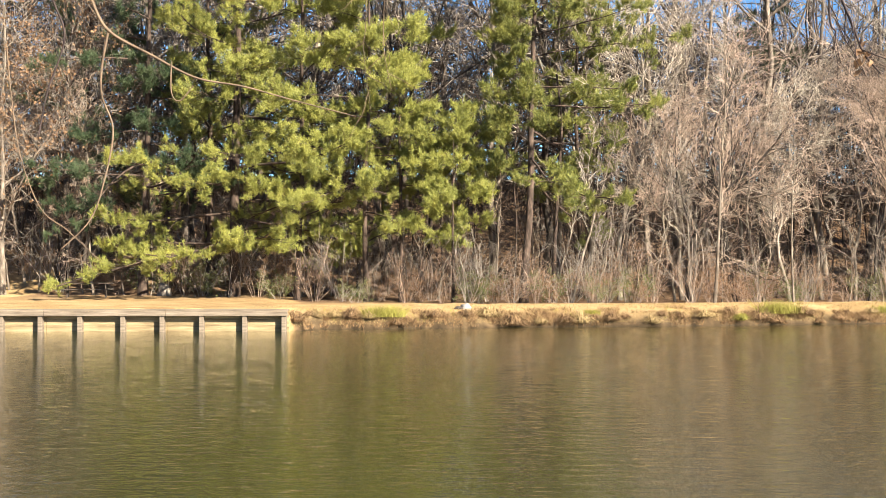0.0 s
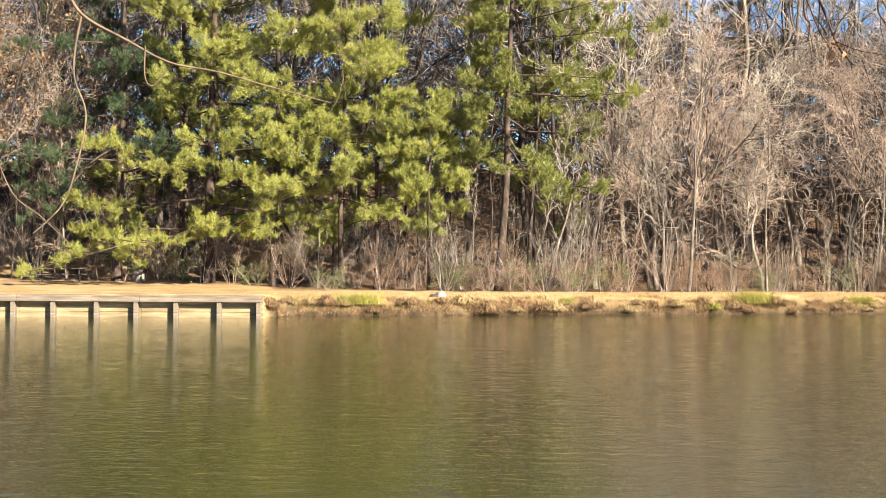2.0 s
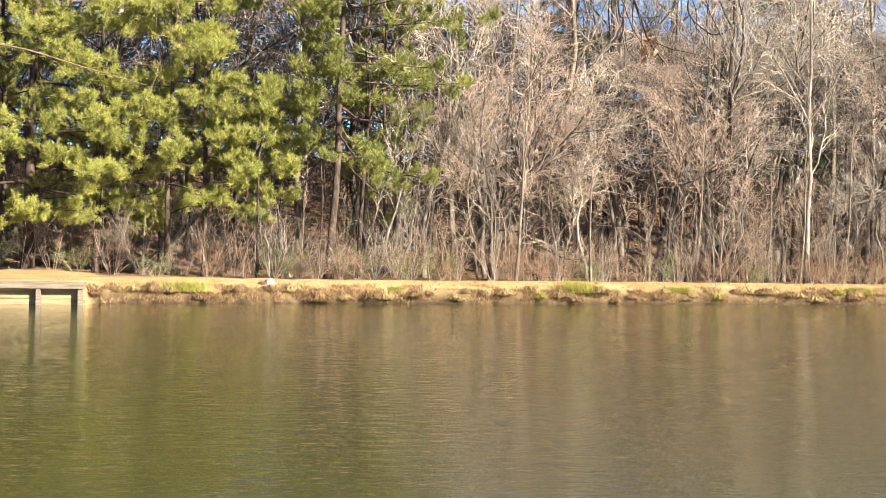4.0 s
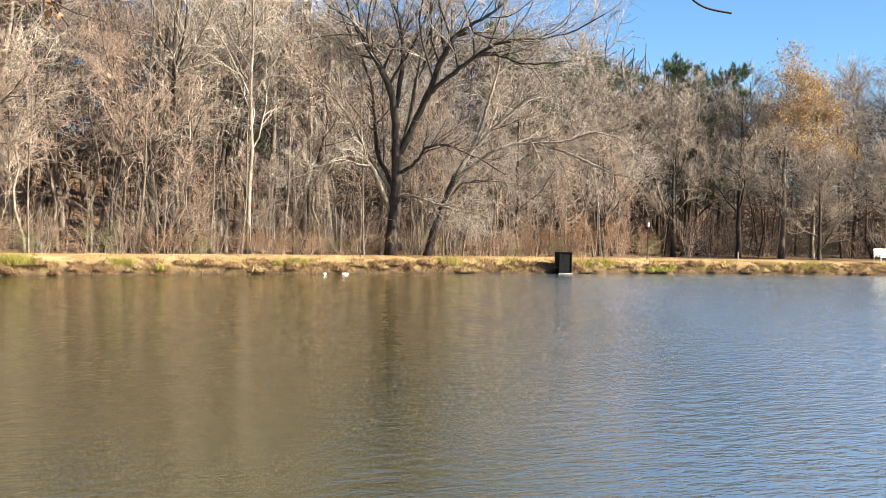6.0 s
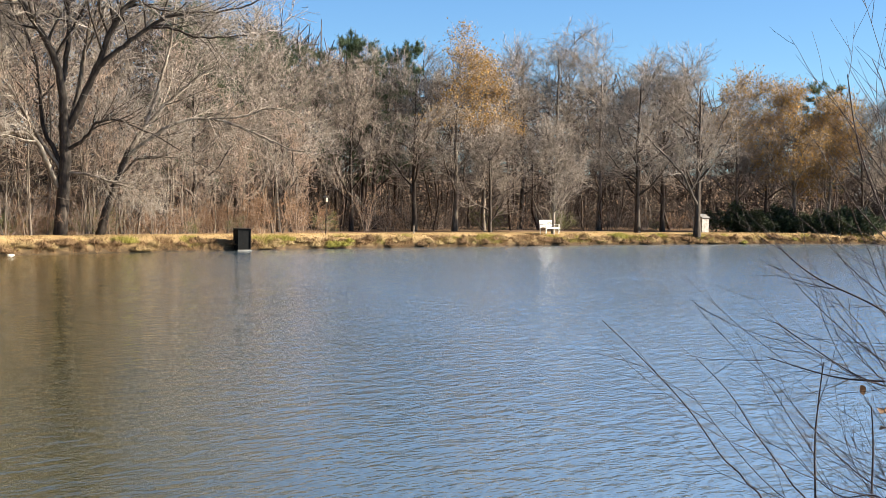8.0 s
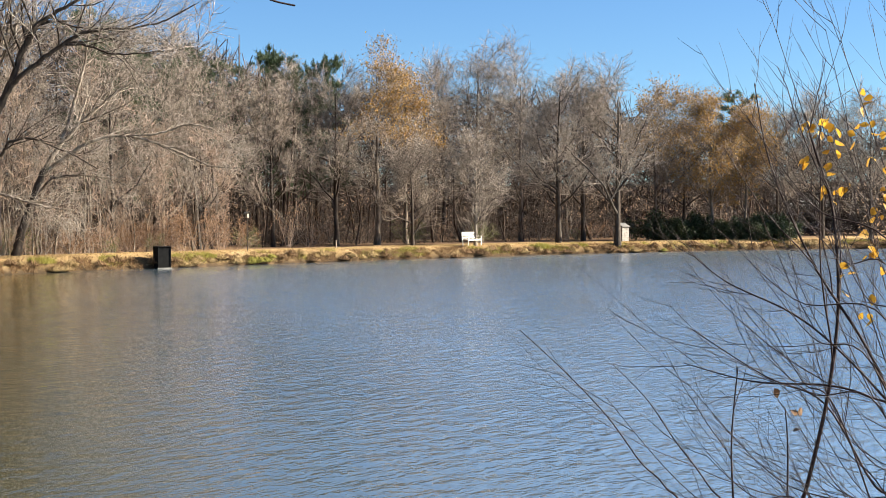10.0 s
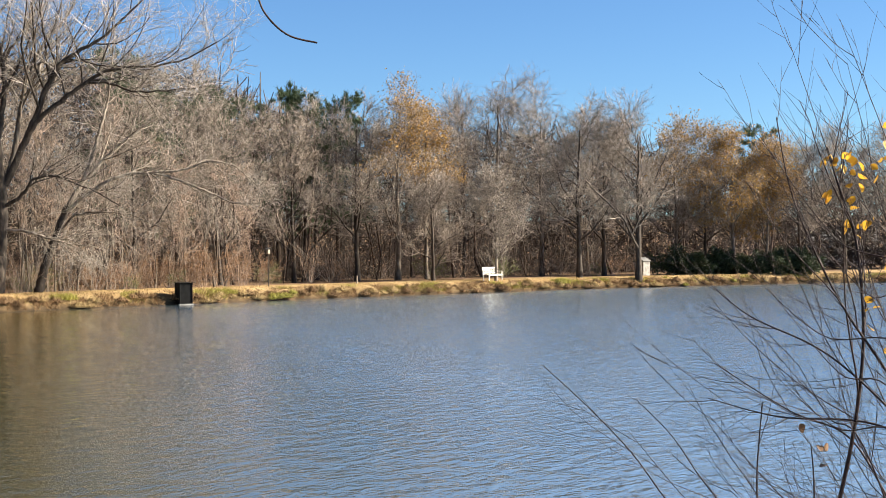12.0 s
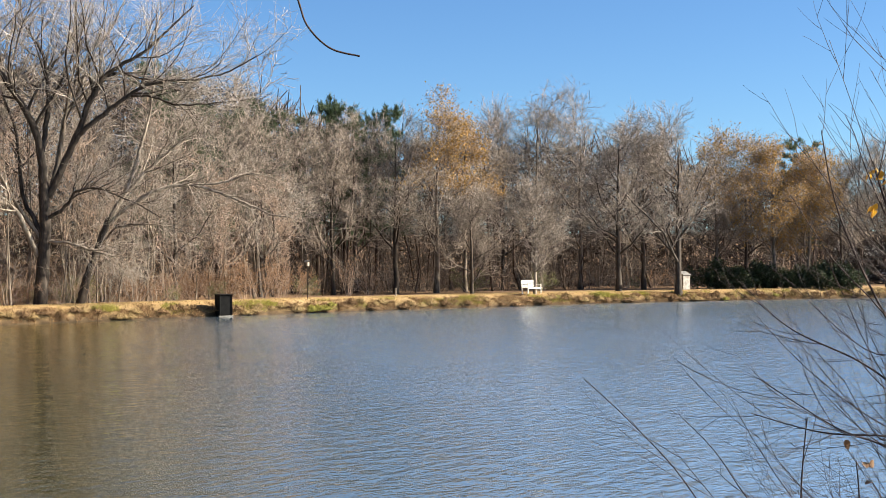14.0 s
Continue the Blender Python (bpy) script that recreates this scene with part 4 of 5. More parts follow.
# ---- things at the shore ----
def retaining_wall():
    """Timber wall along the water: cap boards, posts and facing boards."""
    wall = thing("retaining_wall", (0, WALL_Y, 0), "weathered timber retaining wall with posts at the water's edge", "retaining wall")
    post_me = None
    for k in range(25):
        x = WALL_X1 - 0.16 - k * 1.52
        if post_me is None:
            ob = part("post", block((0.17, 0.34, 1.4), (0, 0, 0), bevel=0.012), OLD_WOOD, wall)
            post_me = ob.data
        else:
            ob = child("post", post_me, wall)
        ob.location = (x + (0.0, 0.05, -0.04)[k % 3], -0.20, 0.0)
    x0 = WALL_X1
    for k in range(8):
        L = 4.56
        part("cap_board", block((L - 0.01, 0.50, 0.06), (x0 - L / 2, -0.16, 0.81), (0, 0, 0), 0.008), OLD_WOOD, wall)
        part("rim_board", block((L - 0.01, 0.05, 0.18), (x0 - L / 2, -0.398, 0.688), (0, 0, 0), 0.006), OLD_WOOD, wall)
        for j in range(4):
            part("facing_board", block((L - 0.006, 0.045, 0.235), (x0 - L / 2, -0.04 + 0.006 * (j % 2), -0.16 + j * 0.245), (0, 0, 0), 0.006), CREAM_WOOD, wall)
        x0 -= L
    return wall


def outlet_box(at):
    ob = thing("outlet_box", at, "black square pond outlet riser with a dark open front", "outlet box", turn=-20)
    for sx in (-1, 1):
        part("side_panel", block((0.06, 0.85, 1.5), (sx * 0.34, 0.42, 0.42)), BLACK_PLASTIC, ob)
    part("back_panel", block((0.62, 0.06, 1.5), (0, 0.82, 0.42)), BLACK_PLASTIC, ob)
    part("front_board", block((0.62, 0.05, 1.46), (0, 0.06, 0.40)), BLACK_PLASTIC, ob)
    part("lid", block((0.76, 0.9, 0.05), (0, 0.42, 1.195)), BLACK_PLASTIC, ob)
    part("sill", block((0.82, 0.12, 0.05), (0, -0.03, 0.03)), STONE, ob)
    return ob


def garden_bench(at, turn):
    ob = thing("garden_bench", at, "white painted slatted garden bench on the bank", "bench", turn=turn)
    W = 1.75
    for sx in (-1, 1):
        part("front_leg", block((0.06, 0.06, 0.62), (sx * (W / 2 - 0.03), -0.26, 0.31)), WHITE_PAINT, ob)
        part("back_leg", block((0.06, 0.06, 0.92), (sx * (W / 2 - 0.03), 0.24, 0.46), (-6, 0, 0)), WHITE_PAINT, ob)
        part("armrest", block((0.08, 0.56, 0.035), (sx * (W / 2 - 0.03), -0.02, 0.64)), WHITE_PAINT, ob)
    for k in range(5):
        part("seat_slat", block((W - 0.12, 0.085, 0.025), (0, -0.24 + k * 0.105, 0.43)), WHITE_PAINT, ob)
    part("seat_rail", block((W - 0.12, 0.03, 0.08), (0, -0.27, 0.38)), WHITE_PAINT, ob)
    part("top_rail", block((W - 0.12, 0.035, 0.09), (0, 0.28, 0.88)), WHITE_PAINT, ob)
    part("lower_rail", block((W - 0.12, 0.035, 0.06), (0, 0.235, 0.52)), WHITE_PAINT, ob)
    for k in range(13):
        part("back_slat", block((0.05, 0.02, 0.32), (-W / 2 + 0.14 + k * (W - 0.28) / 12, 0.258, 0.69), (-6, 0, 0), 0.004), WHITE_PAINT, ob)
    return ob


retaining_wall()
outlet_box((44.6, 55.6, 0.0))
garden_bench((70.87, 54.88, 0.80), 6)



def picnic_table(at, turn):
    ob = thing("picnic_table", at, "weathered brown wooden picnic table under the pines", "table", turn=turn)
    for k in range(5):
        part("top_board", block((2.6, 0.14, 0.04), (0, -0.3 + k * 0.15, 0.74)), BARK_DARK, ob)
    for sy in (-1, 1):
        for k in range(2):
            part("seat_board", block((2.6, 0.14, 0.04), (0, sy * (0.62 + 0.15 * k), 0.44)), BARK_DARK, ob)
    for sx in (-0.9, 0.9):
        part("seat_bearer", block((0.05, 1.6, 0.1), (sx, 0, 0.37)), BARK_DARK, ob)
        for sy in (-1, 1):
            part("leg", block((0.05, 0.1, 0.9), (sx + 0.052, sy * 0.42, 0.35), (sy * 28, 0, 0)), BARK_DARK, ob)
    return ob


def rock(name, at, size, label, seed, material):
    bm = bmesh.new()
    bmesh.ops.create_icosphere(bm, subdivisions=3, radius=0.5)
    for v in bm.verts:
        v.co *= 1 + 0.35 * noise.noise(v.co * 2.1 + Vector((seed, 0, 0)))
        v.co = Vector((v.co.x * size[0], v.co.y * size[1], v.co.z * size[2]))
    me = bpy.data.meshes.new(name)
    bm.to_mesh(me)
    bm.free()
    me.materials.append(material)
    ob = new(name, me)
    ob.location = at
    return tagged(ob, label, "rock")


def birdhouse(at):
    ob = thing("birdhouse", at, "small weathered pale birdhouse on a thin pole", "birdhouse")
    bm = bmesh.new()
    bmesh.ops.create_cone(bm, cap_ends=True, segments=8, radius1=0.03, radius2=0.025, depth=2.1, matrix=pose(0, 0, 0.95))
    part("pole", bm, BARK_DARK, ob)
    part("nest_box", block((0.17, 0.17, 0.26), (0, 0, 2.12)), BARK_PALE, ob)
    for sx in (-1, 1):
        part("roof_board", block((0.2, 0.32, 0.02), (sx * 0.08, 0, 2.32), (0, sx * 35, 0)), ROOF_GREY, ob)
    return ob


def shed(at, turn):
    ob = thing("garden_shed", at, "small weathered pale clapboard shed behind a tree", "shed", turn=turn)
    part("wall", block((0.8, 0.9, 1.15), (0, 0, 0.57)), STONE, ob)
    for k in range(8):
        part("clapboard", block((0.84, 0.02, 0.13), (0, -0.462, 0.08 + k * 0.142), (-4, 0, 0), 0.003), STONE, ob)
    for sy in (-1, 1):
        part("roof_panel", block((1.0, 0.66, 0.05), (0, sy * 0.27, 1.31), (-sy * 28, 0, 0)), ROOF_GREY, ob)
    return ob


def house(at, turn):
    ob = thing("house", at, "distant pale house with a dark grey roof", "house", turn=turn)
    part("wall", block((10, 7, 3.0), (0, 0, 1.5)), WHITE_PAINT, ob)
    for sy in (-1, 1):
        part("roof", block((10.8, 4.5, 0.15), (0, sy * 1.9, 3.95), (-sy * 26, 0, 0)), ROOF_GREY, ob)
    for x in (-3.4, -0.8, 3.2):
        w = part("window", block((1.1, 0.06, 1.3), (x, -3.53, 1.7)), WHITE_PAINT, ob)
        part("pane", block((0.96, 0.03, 1.14), (x, -3.565, 1.7), bevel=0.004), BLACK_PLASTIC, w)
    part("door", block((0.95, 0.06, 2.05), (1.4, -3.53, 1.03)), BARK_DARK, ob)
    return ob


picnic_table(spot(-15.6, 65.2), 12)
rock("rock", (0.95, 52.3, 0.74), (0.42, 0.36, 0.40), "pale weathered rock on the bank", 3, STONE)
# the second, dark lump paints in the shaded hollow beside the pale rock
rock("rock", (0.62, 52.2, 0.70), (0.40, 0.3, 0.22), "dark lump added as the shaded hollow left of the pale rock", 8, BARK_DARK)
rock("rock", (29.7, 55.9, 0.0), (0.34, 0.22, 0.09), "white stone at the water's edge", 5, WHITE_PAINT)
rock("rock", (30.9, 55.9, 0.0), (0.40, 0.22, 0.09), "white stone at the water's edge", 6, WHITE_PAINT)
rock("tree_stump", spot(-12.3, 66.0), (0.7, 0.6, 1.3), "broken pale tree stump under the pines", 12, BARK_PALE)
birdhouse(spot(42.3, 78.5))
shed(spot(58.85, 104), -8)
house((160.0, 68.0, 0.9), -62)
for b, d in ((46.2, 83.5), (60.2, 97)):
    ob = thing("marker_stake", spot(b, d), "short pale wooden stake on the bank", "stake", "marker stakes")
    part("stake", block((0.09, 0.09, 0.6), (0, 0, 0.22)), BARK_PALE, ob)

# grass along the bank: dry, brown and green
g = np.random.default_rng(5)
far = np.where((shore[:, 1] > 38) & (shore[:, 0] > WALL_X1 - 1) & (~walled))[0]


def bank_points(n, lo, hi, thin=1.0):
    k = g.choice(far, n)
    o = lo + (hi - lo) * g.random(n) ** thin
    q = shore[k] + out_dir[k] * o[:, None] + tan[k] * (g.random((n, 1)) - 0.5)
    return np.column_stack([q, np.interp(o, OFFSETS, HEIGHTS) - 0.02])


def clumpy(b, scale, seed, level):
    return b[np.array([noise.noise((x * scale, y * scale, seed)) for x, y, z in b]) > level]


b = bank_points(76000, 0.1, 3.2, 1.4)
n = len(b)
me = grass_mesh("grass", GRASS_DRY, blades(g, b, 0.03 + 0.06 * g.random(n), 0.018 + 0.012 * g.random(n), 0.9))
tagged(new("dry_grass", me), "tan dry grass covering the bank slope", "grass", kind="stuff")
b = np.concatenate([clumpy(bank_points(80000, 0.0, 0.6), 1.5, 5.0, -0.08), clumpy(bank_points(36000, 0.25, 1.2), 0.9, 15.0, 0.05)])
n = len(b)
me = grass_mesh("sedge", GRASS_BROWN, blades(g, b, 0.06 + 0.14 * g.random(n), 0.018 + 0.014 * g.random(n), 1.0))
tagged(new("brown_sedge", me), "brown dead sedge tufts along the waterline", "grass", kind="stuff")
b = clumpy(bank_points(44000, 0.1, 1.2), 0.5, 25.0, 0.16)
b = b[(b[:, 0] > 36) | (g.random(len(b)) < 0.1)]
n = len(b)
me = grass_mesh("green_grass", GRASS_GREEN, blades(g, b, 0.10 + 0.2 * g.random(n), 0.016 + 0.012 * g.random(n), 0.9))
tagged(new("green_grass", me), "yellow-green grass patches on the bank", "grass", kind="stuff")


def sedge_tussock(seed, material, label, n=300):
    """A mound of dead blades that droop outwards all round."""
    r = np.random.default_rng(seed)
    a, q = r.random(n) * 2 * np.pi, np.sqrt(r.random(n))
    base = np.column_stack([np.cos(a) * q * 0.22, np.sin(a) * q * 0.16, 0.10 * (1 - q)])
    out = np.stack([np.cos(a), np.sin(a), 0 * a], 1) * (0.10 + 0.22 * q * r.random(n))[:, None] + r.normal(size=(n, 3)) * np.array([0.05, 0.05, 0.02])
    h = (0.16 + 0.26 * r.random(n)) * (1.15 - 0.6 * q)
    s = unit(np.cross(out, [0, 0, 1.0])) * (0.007 + 0.007 * r.random(n))[:, None]
    up = np.stack([0 * h, 0 * h, h], 1)
    V = np.stack([base - s, base + s, base + up * 0.9 + out * 0.5 + s * 0.8, base + up * 0.9 + out * 0.5 - s * 0.8, base + up * (0.75 - 0.6 * q)[:, None] + out * 1.25], 1)
    i = np.arange(n)[:, None] * 5
    return grass_mesh("sedge_tussock", material, (V.reshape(-1, 3), np.concatenate([i, i + 1, i + 2, i + 3], 1), np.concatenate([i + 3, i + 2, i + 4], 1))), label


mounds = [sedge_tussock(300, GRASS_BROWN, "dark brown dead sedge tussock overhanging the water"), sedge_tussock(301, GRASS_BROWN, "dark brown dead sedge tussock overhanging the water"),
          sedge_tussock(302, GRASS_DRY, "straw-coloured dry grass tussock at the waterline"), sedge_tussock(303, GRASS_DRY, "straw-coloured dry grass tussock at the waterline"),
          sedge_tussock(304, GRASS_GREEN, "olive-green grass tussock at the waterline")]
k = 0
while k < len(far):
    i = far[k]
    k += int(1 + g.integers(0, 2))
    o = g.uniform(0.03, 0.55)
    c = shore[i] + out_dir[i] * o
    me, lab = mounds[int(g.choice(5, p=[0.33, 0.29, 0.16, 0.12, 0.10]))]
    ob = new("sedge_tussock", me)
    size = g.uniform(0.6, 1.1)
    ob.matrix_basis = pose(c[0], c[1], float(np.interp(o, OFFSETS, HEIGHTS)) - 0.04, 0, 0, g.random() * 360) @ Matrix.Diagonal((size * g.uniform(1.0, 1.9), size * g.uniform(1.0, 1.5), size * g.uniform(0.7, 1.05), 1))
    tagged(ob, lab, "grass", "sedge tussocks")


def grass_clump(x, size, seed):
    """A yellow-green tussock on the slope at x."""
    r = np.random.default_rng(seed)
    k = far[np.abs(shore[far][:, 0] - x).argmin()]
    c = shore[k] + out_dir[k] * 0.55
    n = 700
    q = np.clip(r.normal(size=(n, 2)), -1.7, 1.7) * np.array([0.42, 0.25]) * size
    base = np.column_stack([q, np.zeros(n)])
    ob = new("grass_tussock", grass_mesh("grass_tussock", GRASS_GREEN, blades(r, base, (0.2 + 0.32 * r.random(n)) * size, 0.014 + 0.012 * r.random(n), 0.8)))
    ob.location = (c[0], c[1], ground_z(c[0], c[1]) - 0.05)
    return tagged(ob, "bright yellow-green grass tussock on the dry bank", "grass", "grass tussocks")


for k, (x, size) in enumerate(((-2.4, 1.1), (14.2, 1.25), (6.3, 0.5), (19.4, 0.7), (28.4, 0.8), (38.0, 0.9), (48.6, 0.7), (77.0, 1.0))):
    grass_clump(x, size, 60 + k)

# ---- near things: an overhanging tree and a bank-side bush ----
def line_tube(lines):
    """Smooth tapered stems along given lines: (thick radius, thin radius, points)."""
    out = []
    for r0, r1, c in lines:
        c = np.array(c, float)
        s = np.linspace(0, len(c) - 1, 6 * len(c))
        i = np.minimum(s.astype(int), len(c) - 2)
        w = (s - i)[:, None]
        a, b, d, e = c[np.maximum(i - 1, 0)], c[i], c[i + 1], c[np.minimum(i + 2, len(c) - 1)]
        P = 0.5 * (2 * b + (d - a) * w + (2 * a - 5 * b + 4 * d - e) * w**2 + (3 * b - a - 3 * d + e) * w**3)
        out.append((P[None], np.linspace(r0, r1, len(s))[None]))
    return out


n_rng = np.random.default_rng(91)
tree = thing("overhanging_tree", (-2.6, -1.4, 0.9), "near bare tree with thin twigs hanging over the pond", "tree")
off = np.array([-2.6, -1.4, 0.9])


def near_part(name, r0, r1, pts, mat, fork=0, length=0.25, label=""):
    P, R = line_tube([(r0, r1, np.array(pts) - off)])[0]
    blocks = [tubes(P, R, 7)]
    if fork:
        P2, R2 = grow(n_rng, P, R, fork, (0.25, 1.0), (42, 12), (length, 0.4), 7, -0.05, 0.2, 0.6, 0.4, 0.3, rmin=0.0016)
        blocks.append(tubes(P2, R2, 4))
    child(name, mesh_of(name, blocks, mat), tree, label)


near_part("trunk", 0.16, 0.09, [(-2.6, -1.4, 0.6), (-2.6, -1.35, 2.4), (-2.5, -1.0, 4.0), (-2.3, 0.0, 5.2)], BARK_GREY)
near_part("limb", 0.05, 0.015, [(-2.5, -1.1, 3.8), (-2.3, 1.5, 4.5), (-1.6, 4.2, 4.2), (-1.4, 4.8, 3.75), (-1.33, 4.82, 3.6)], BARK_GREY)
near_part("limb", 0.06, 0.012, [(-2.3, 0.0, 5.2), (-1.0, 2.6, 5.0), (0.3, 4.6, 4.6), (1.6, 4.9, 4.3), (3.0, 4.2, 4.2), (3.6, 3.7, 4.1)], BARK_GREY)
near_part("branch", 0.0068, 0.0019, [(-1.33, 4.82, 3.6), (-1.27, 4.84, 3.48), (-1.11, 4.88, 3.39), (-0.95, 4.91, 3.31), (-0.77, 4.94, 3.28), (-0.58, 4.97, 3.23), (-0.34, 4.99, 3.17)], TWIG_TAN)
near_part("twig", 0.0050, 0.0025, [(-1.27, 4.84, 3.47), (-1.29, 4.83, 3.34), (-1.29, 4.83, 3.23), (-1.25, 4.84, 3.10), (-1.28, 4.83, 2.91), (-1.33, 4.82, 2.76), (-1.43, 4.79, 2.65)], TWIG_TAN)
near_part("twig", 0.0025, 0.0022, [(-1.62, 4.74, 3.4), (-1.60, 4.74, 3.2), (-1.57, 4.75, 2.99), (-1.50, 4.77, 2.80), (-1.41, 4.80, 2.72), (-1.30, 4.83, 2.61)], TWIG_TAN)
near_part("twig", 0.0045, 0.0028, [(-1.5, 4.72, 3.75), (-1.46, 4.78, 3.58), (-1.42, 4.79, 3.44), (-1.48, 4.78, 3.24), (-1.51, 4.77, 3.07)], TWIG_DARK)
near_part("twig", 0.003, 0.0022, [(-1.04, 4.89, 3.37), (-1.04, 4.89, 3.25), (-1.01, 4.90, 3.22), (-0.96, 4.91, 3.28)], TWIG_TAN)
near_part("twig", 0.0015, 0.0009, [(-0.3, 4.9, 4.62), (-0.30, 4.99, 3.63), (-0.31, 4.99, 3.43), (-0.28, 4.99, 3.18)], TWIG_TAN, 4, 0.2)
near_part("twig", 0.0015, 0.0009, [(-0.2, 4.9, 4.62), (-0.23, 4.99, 3.63), (-0.23, 4.99, 3.43), (-0.20, 5.00, 3.27)], TWIG_TAN, 4, 0.2)
near_part("twig", 0.006, 0.0025, [(1.35, 4.85, 4.35), (1.45, 4.80, 3.75), (1.54, 4.76, 3.45), (1.57, 4.75, 3.37), (1.62, 4.73, 3.30)], TWIG_DARK, 5, 0.3)
near_part("twig", 0.005, 0.002, [(1.5, 4.85, 4.32), (1.45, 4.79, 3.58), (1.47, 4.78, 3.46), (1.46, 4.78, 3.39)], TWIG_DARK, 5, 0.25)
near_part("twig", 0.005, 0.0025, [(1.9, 4.75, 4.28), (1.75, 4.70, 3.7), (1.70, 4.70, 3.5), (1.78, 4.66, 3.4)], TWIG_DARK, 6, 0.3)
near_part("twig", 0.0042, 0.0038, [(3.55, 3.7, 4.12), (3.56, 3.64, 3.8), (3.59, 3.61, 3.63), (3.62, 3.59, 3.54), (3.68, 3.53, 3.46), (3.76, 3.45, 3.43)], TWIG_DARK)
pick = np.array([1.57, 4.75, 3.37]) - off + n_rng.normal(size=(12, 3)) * 0.018
child("leaf_cluster", mesh_of("leaf_cluster", [leaves(n_rng, pick, 0.04)], DRY_LEAF, False), tree, "few curled red-brown leaves")

bush = thing("bank_bush", (4.75, 1.15, 0.5), "near leafless bush of dark arching twigs with a few yellow leaves", "bush")
off = np.array([4.75, 1.15, 0.5])
stems_ = [
    (0.009, 0.004, [(4.36, 1.78, 0.45), (4.38, 1.71, 1.44), (4.40, 1.65, 1.69), (4.43, 1.59, 2.0), (4.47, 1.57, 2.31), (4.52, 1.61, 2.62), (4.51, 1.66, 2.80), (4.49, 1.70, 2.96)]),
    (0.008, 0.0018, [(4.70, 1.15, 0.5), (4.56, 1.24, 1.5), (4.49, 1.44, 2.09), (4.41, 1.63, 2.44), (4.35, 1.76, 2.78), (4.33, 1.81, 3.06)]),
    (0.0065, 0.0015, [(4.70, 1.15, 0.5), (4.54, 1.29, 1.77), (4.49, 1.43, 2.01), (4.40, 1.66, 2.25), (4.29, 1.89, 2.38), (4.23, 2.01, 2.49)]),
    (0.0065, 0.0015, [(4.72, 1.15, 0.5), (4.54, 1.31, 1.57), (4.49, 1.45, 1.70), (4.43, 1.60, 1.97), (4.35, 1.78, 2.06), (4.23, 2.00, 2.22)]),
    (0.0065, 0.0015, [(4.75, 1.10, 0.5), (4.56, 1.24, 1.76), (4.47, 1.49, 2.01), (4.33, 1.81, 2.04), (4.22, 2.02, 2.10)]),
    (0.0045, 0.0015, [(4.30, 1.9, 0.5), (4.24, 2.00, 1.48), (4.19, 2.08, 1.67), (4.15, 2.15, 1.75), (4.09, 2.25, 1.91), (4.01, 2.38, 2.07), (3.92, 2.50, 2.21)]),
    (0.0045, 0.0012, [(4.40, 1.7, 0.5), (4.31, 1.85, 1.47), (4.26, 1.95, 1.68), (4.21, 2.05, 1.83), (4.16, 2.13, 1.97), (4.10, 2.23, 2.09)]),
    (0.005, 0.002, [(4.32, 1.85, 0.5), (4.30, 1.87, 1.53), (4.30, 1.88, 1.80), (4.30, 1.87, 1.96), (4.31, 1.86, 2.09)]),
    (0.005, 0.002, [(4.40, 1.70, 0.5), (4.38, 1.71, 1.54), (4.38, 1.71, 1.81), (4.38, 1.72, 1.95)]),
]
# the many arching shoots behind them, fanned from the root
side_way, away = np.array([-0.42, 0.90, 0]), np.array([0.90, 0.42, 0])
for k in range(36):
    b, z = radians(n_rng.uniform(69.5, 78)), n_rng.uniform(1.0, 2.45)
    dist = n_rng.uniform(4.2, 5.0)
    knee = np.array([dist * math.sin(b), dist * math.cos(b), z])
    root = np.array([4.78, 1.0, 0.5]) + away * n_rng.uniform(-0.25, 0.3) + side_way * n_rng.uniform(-0.2, 0.1)
    low = root * 0.45 + knee * 0.55 + np.array([0, 0, -0.1])
    a = radians(n_rng.uniform(8, 52))
    L = n_rng.uniform(0.3, 0.82)
    d = side_way * math.cos(a) + np.array([0, 0, math.sin(a)]) + away * n_rng.uniform(-0.25, 0.25)
    mid = knee + d * L * 0.5
    tip = mid + (d * 0.85 + np.array([0, 0, 0.5])) * L * 0.5
    stems_.append((0.0048, 0.0008, [root, low, knee, mid, tip]))
for k in range(6):  # tall thin shoots leaning out over the water
    b, z = radians(n_rng.uniform(67.5, 76)), n_rng.uniform(2.85, 3.45)
    dist = n_rng.uniform(4.4, 4.9)
    tip = np.array([dist * math.sin(b), dist * math.cos(b), z])
    root = np.array([4.74, 1.05, 0.6]) + away * n_rng.uniform(-0.2, 0.3) + side_way * n_rng.uniform(-0.1, 0.25)
    bow = away * n_rng.uniform(-0.05, 0.05) - side_way * n_rng.uniform(0.0, 0.08)
    stems_.append((0.0034, 0.0008, [root, root * 0.6 + tip * 0.4 + bow, root * 0.25 + tip * 0.75 + bow * 0.8, tip]))
for k in range(13):  # straight upright shoots
    root = np.array([4.80, 0.70, 0.6]) + side_way * n_rng.uniform(-0.25, 0.2) + away * n_rng.uniform(-0.2, 0.4)
    knee = root + side_way * n_rng.uniform(-0.05, 0.25) + np.array([0, 0, n_rng.uniform(0.9, 1.5)])
    d = side_way * n_rng.uniform(-0.05, 0.42) + np.array([0, 0, 1.0]) + away * n_rng.uniform(-0.12, 0.12)
    L = n_rng.uniform(0.8, 1.5)
    stems_.append((0.0045, 0.0009, [root, knee, knee + d * L * 0.55 + side_way * 0.03, knee + d * L]))
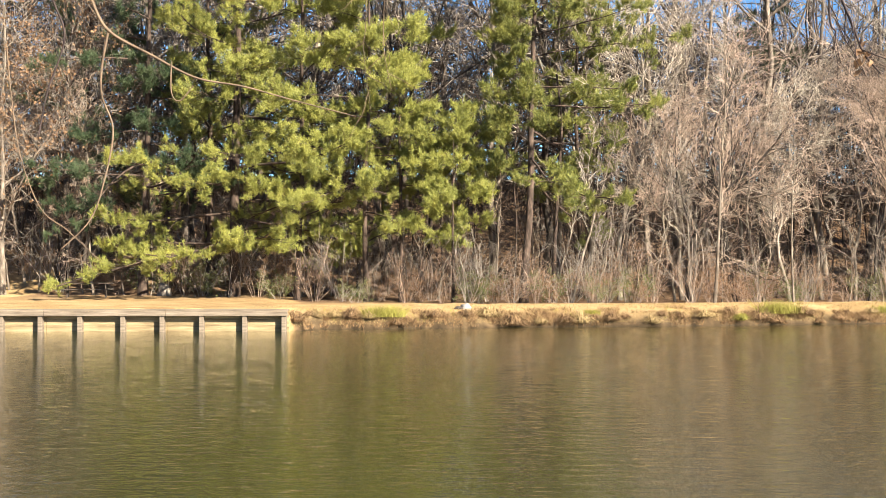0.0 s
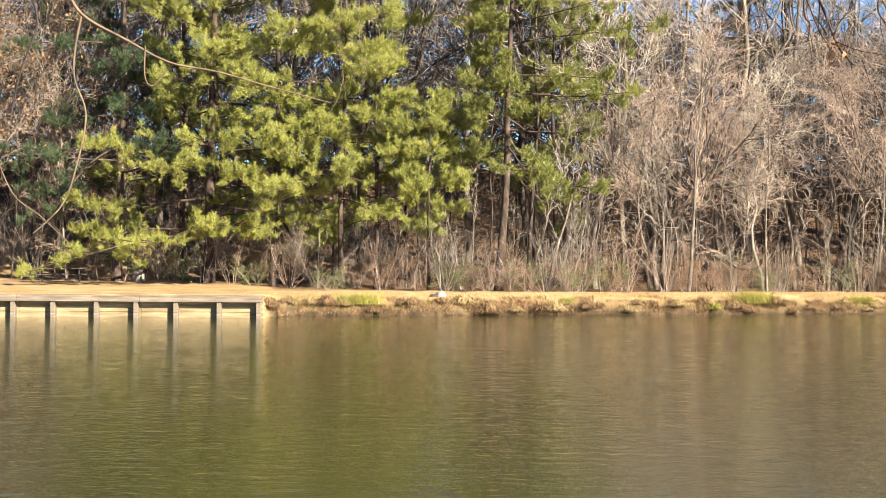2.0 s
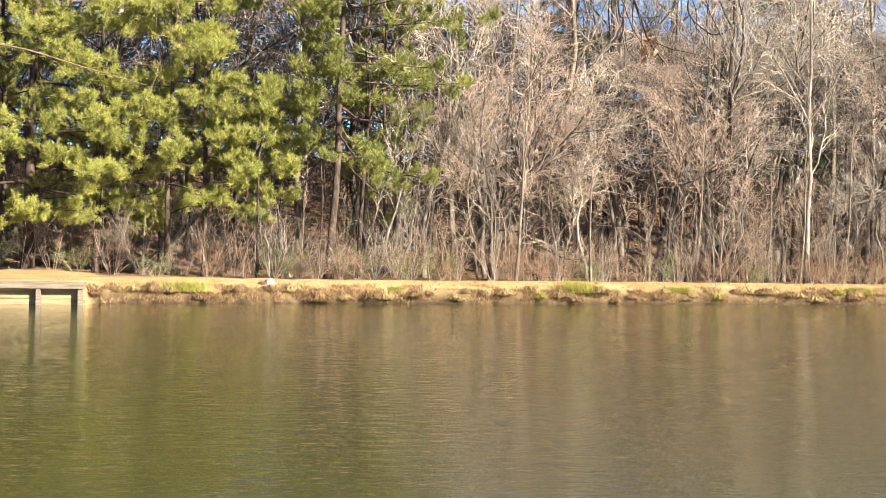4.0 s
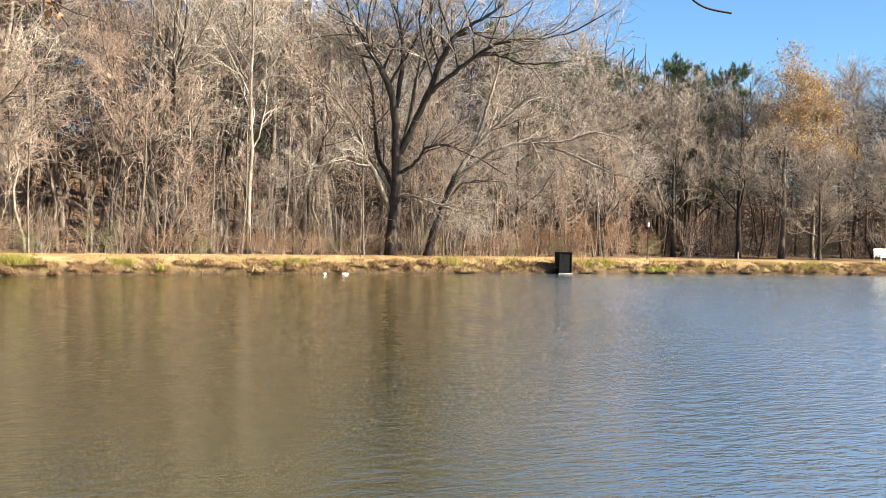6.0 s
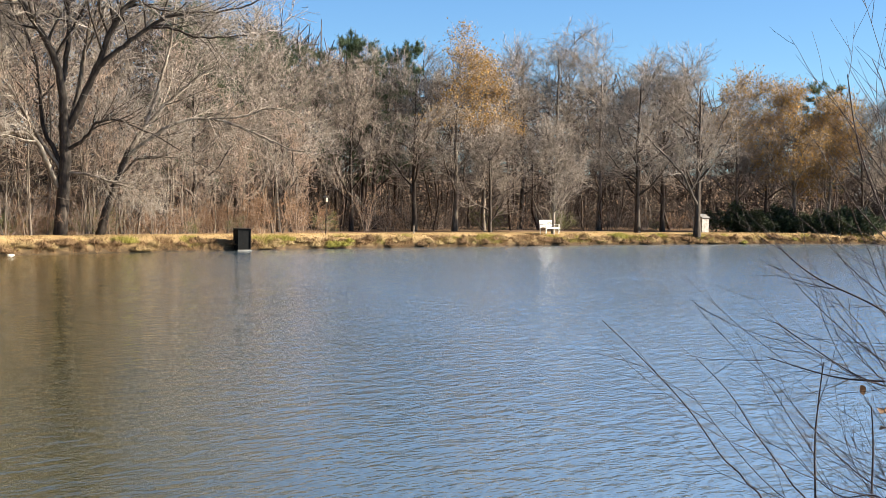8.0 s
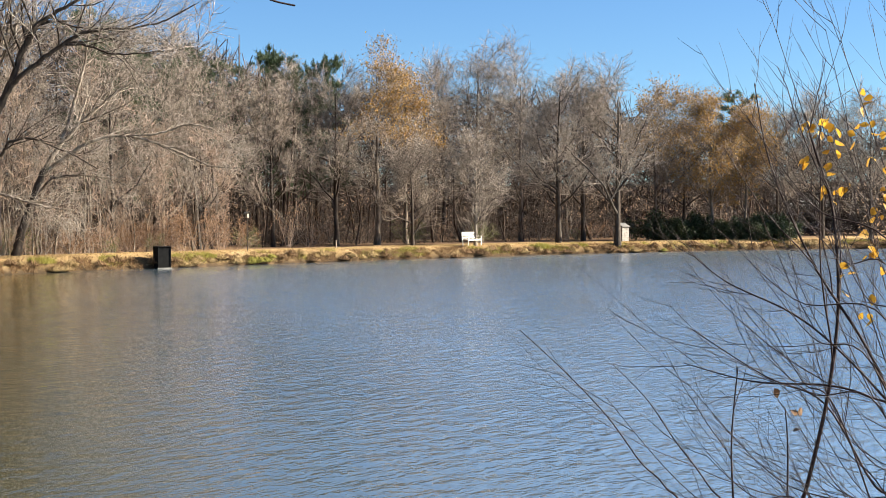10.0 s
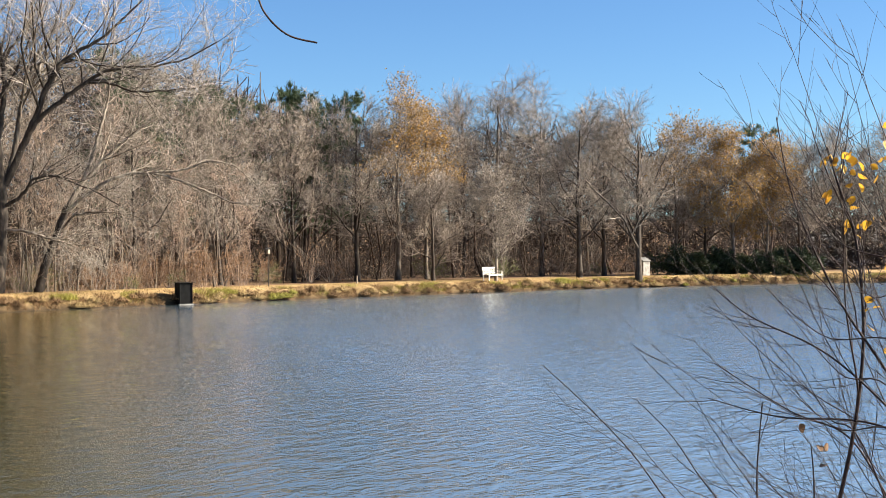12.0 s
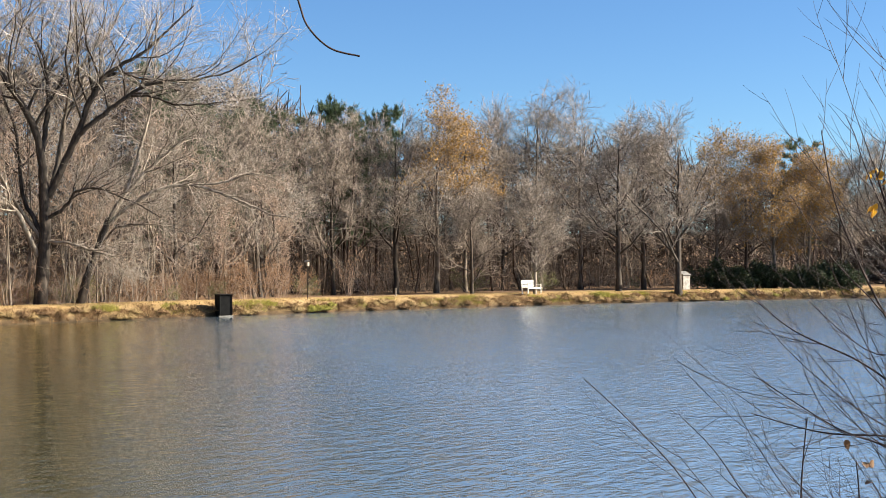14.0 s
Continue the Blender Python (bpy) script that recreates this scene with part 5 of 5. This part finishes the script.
for k, (r0, r1, pts) in enumerate(stems_):
    P, R = line_tube([(r0, r1, np.array(pts) - off)])[0]
    blocks = [tubes(P, R, 6)]
    if k not in (5, 6, 8):
        P2, R2 = grow(n_rng, P, R, 6 if k < 5 or k > 8 else 3, (0.45, 1.0), (28, 8), (0.42, 0.4), 7, 0.07, 0.06, 0.6, 0.4, 0.35, rmin=0.0012)
        P3, R3 = grow(n_rng, P2, R2, 3, (0.2, 0.9), (30, 9), (0.17, 0.4), 5, 0.07, 0.07, 0.7, 0.5, 0.3, rmin=0.0009)
        blocks += [tubes(P2, R2, 4), tubes(P3, R3, 3)]
    child("stem", mesh_of("stem", blocks, TWIG_DARK), bush)


def broad_leaf(at, size, d, s, material):
    """One rounded leaf with a folded midrib."""
    d, s = unit(np.array(d)), np.array(s)
    s = unit(s - d * (s @ d))
    up = np.cross(d, s)
    prof = [(0.0, 0.0), (0.18, 0.26), (0.42, 0.36), (0.7, 0.26), (1.0, 0.0)]
    V = [np.array(at) - off + d * size * u for u, w in prof]
    V += [np.array(at) - off + (d * u + s * w + up * w * 0.35) * size for u, w in prof[1:4]]
    V += [np.array(at) - off + (d * u - s * w + up * w * 0.35) * size for u, w in prof[1:4]]
    F = [(0, 1, 5), (3, 4, 7), (0, 8, 1), (3, 10, 4)]
    Q = [(1, 2, 6, 5), (2, 3, 7, 6), (1, 8, 9, 2), (2, 9, 10, 3)]
    V = np.array(V)
    return child("leaf", mesh_of("leaf", [(V, np.array(Q)), (np.zeros((0, 3)), np.array(F) - len(V))], material), bush)


for c, n, sp in (((4.50, 1.68, 2.92), 9, 0.03), ((4.52, 1.62, 2.90), 9, 0.03), ((4.51, 1.66, 2.79), 7, 0.022), ((4.53, 1.61, 2.68), 8, 0.03), ((4.58, 1.48, 2.95), 12, 0.05), ((4.60, 1.46, 2.80), 8, 0.05), ((4.64, 1.50, 2.65), 9, 0.04), ((4.54, 1.59, 2.42), 3, 0.03), ((4.57, 1.51, 2.31), 5, 0.04), ((4.59, 1.46, 2.50), 5, 0.04)):
    for k in range(n):
        q = np.array(c) + n_rng.normal(size=3) * sp
        broad_leaf(q, n_rng.uniform(0.028, 0.046), n_rng.normal(size=3) + np.array([0, 0, -0.8]), n_rng.normal(size=3), YELLOW_LEAF)
for k in range(4):
    broad_leaf(np.array([4.38, 1.71, 1.93]) + n_rng.normal(size=3) * 0.04, 0.04, n_rng.normal(size=3), n_rng.normal(size=3), DRY_LEAF)
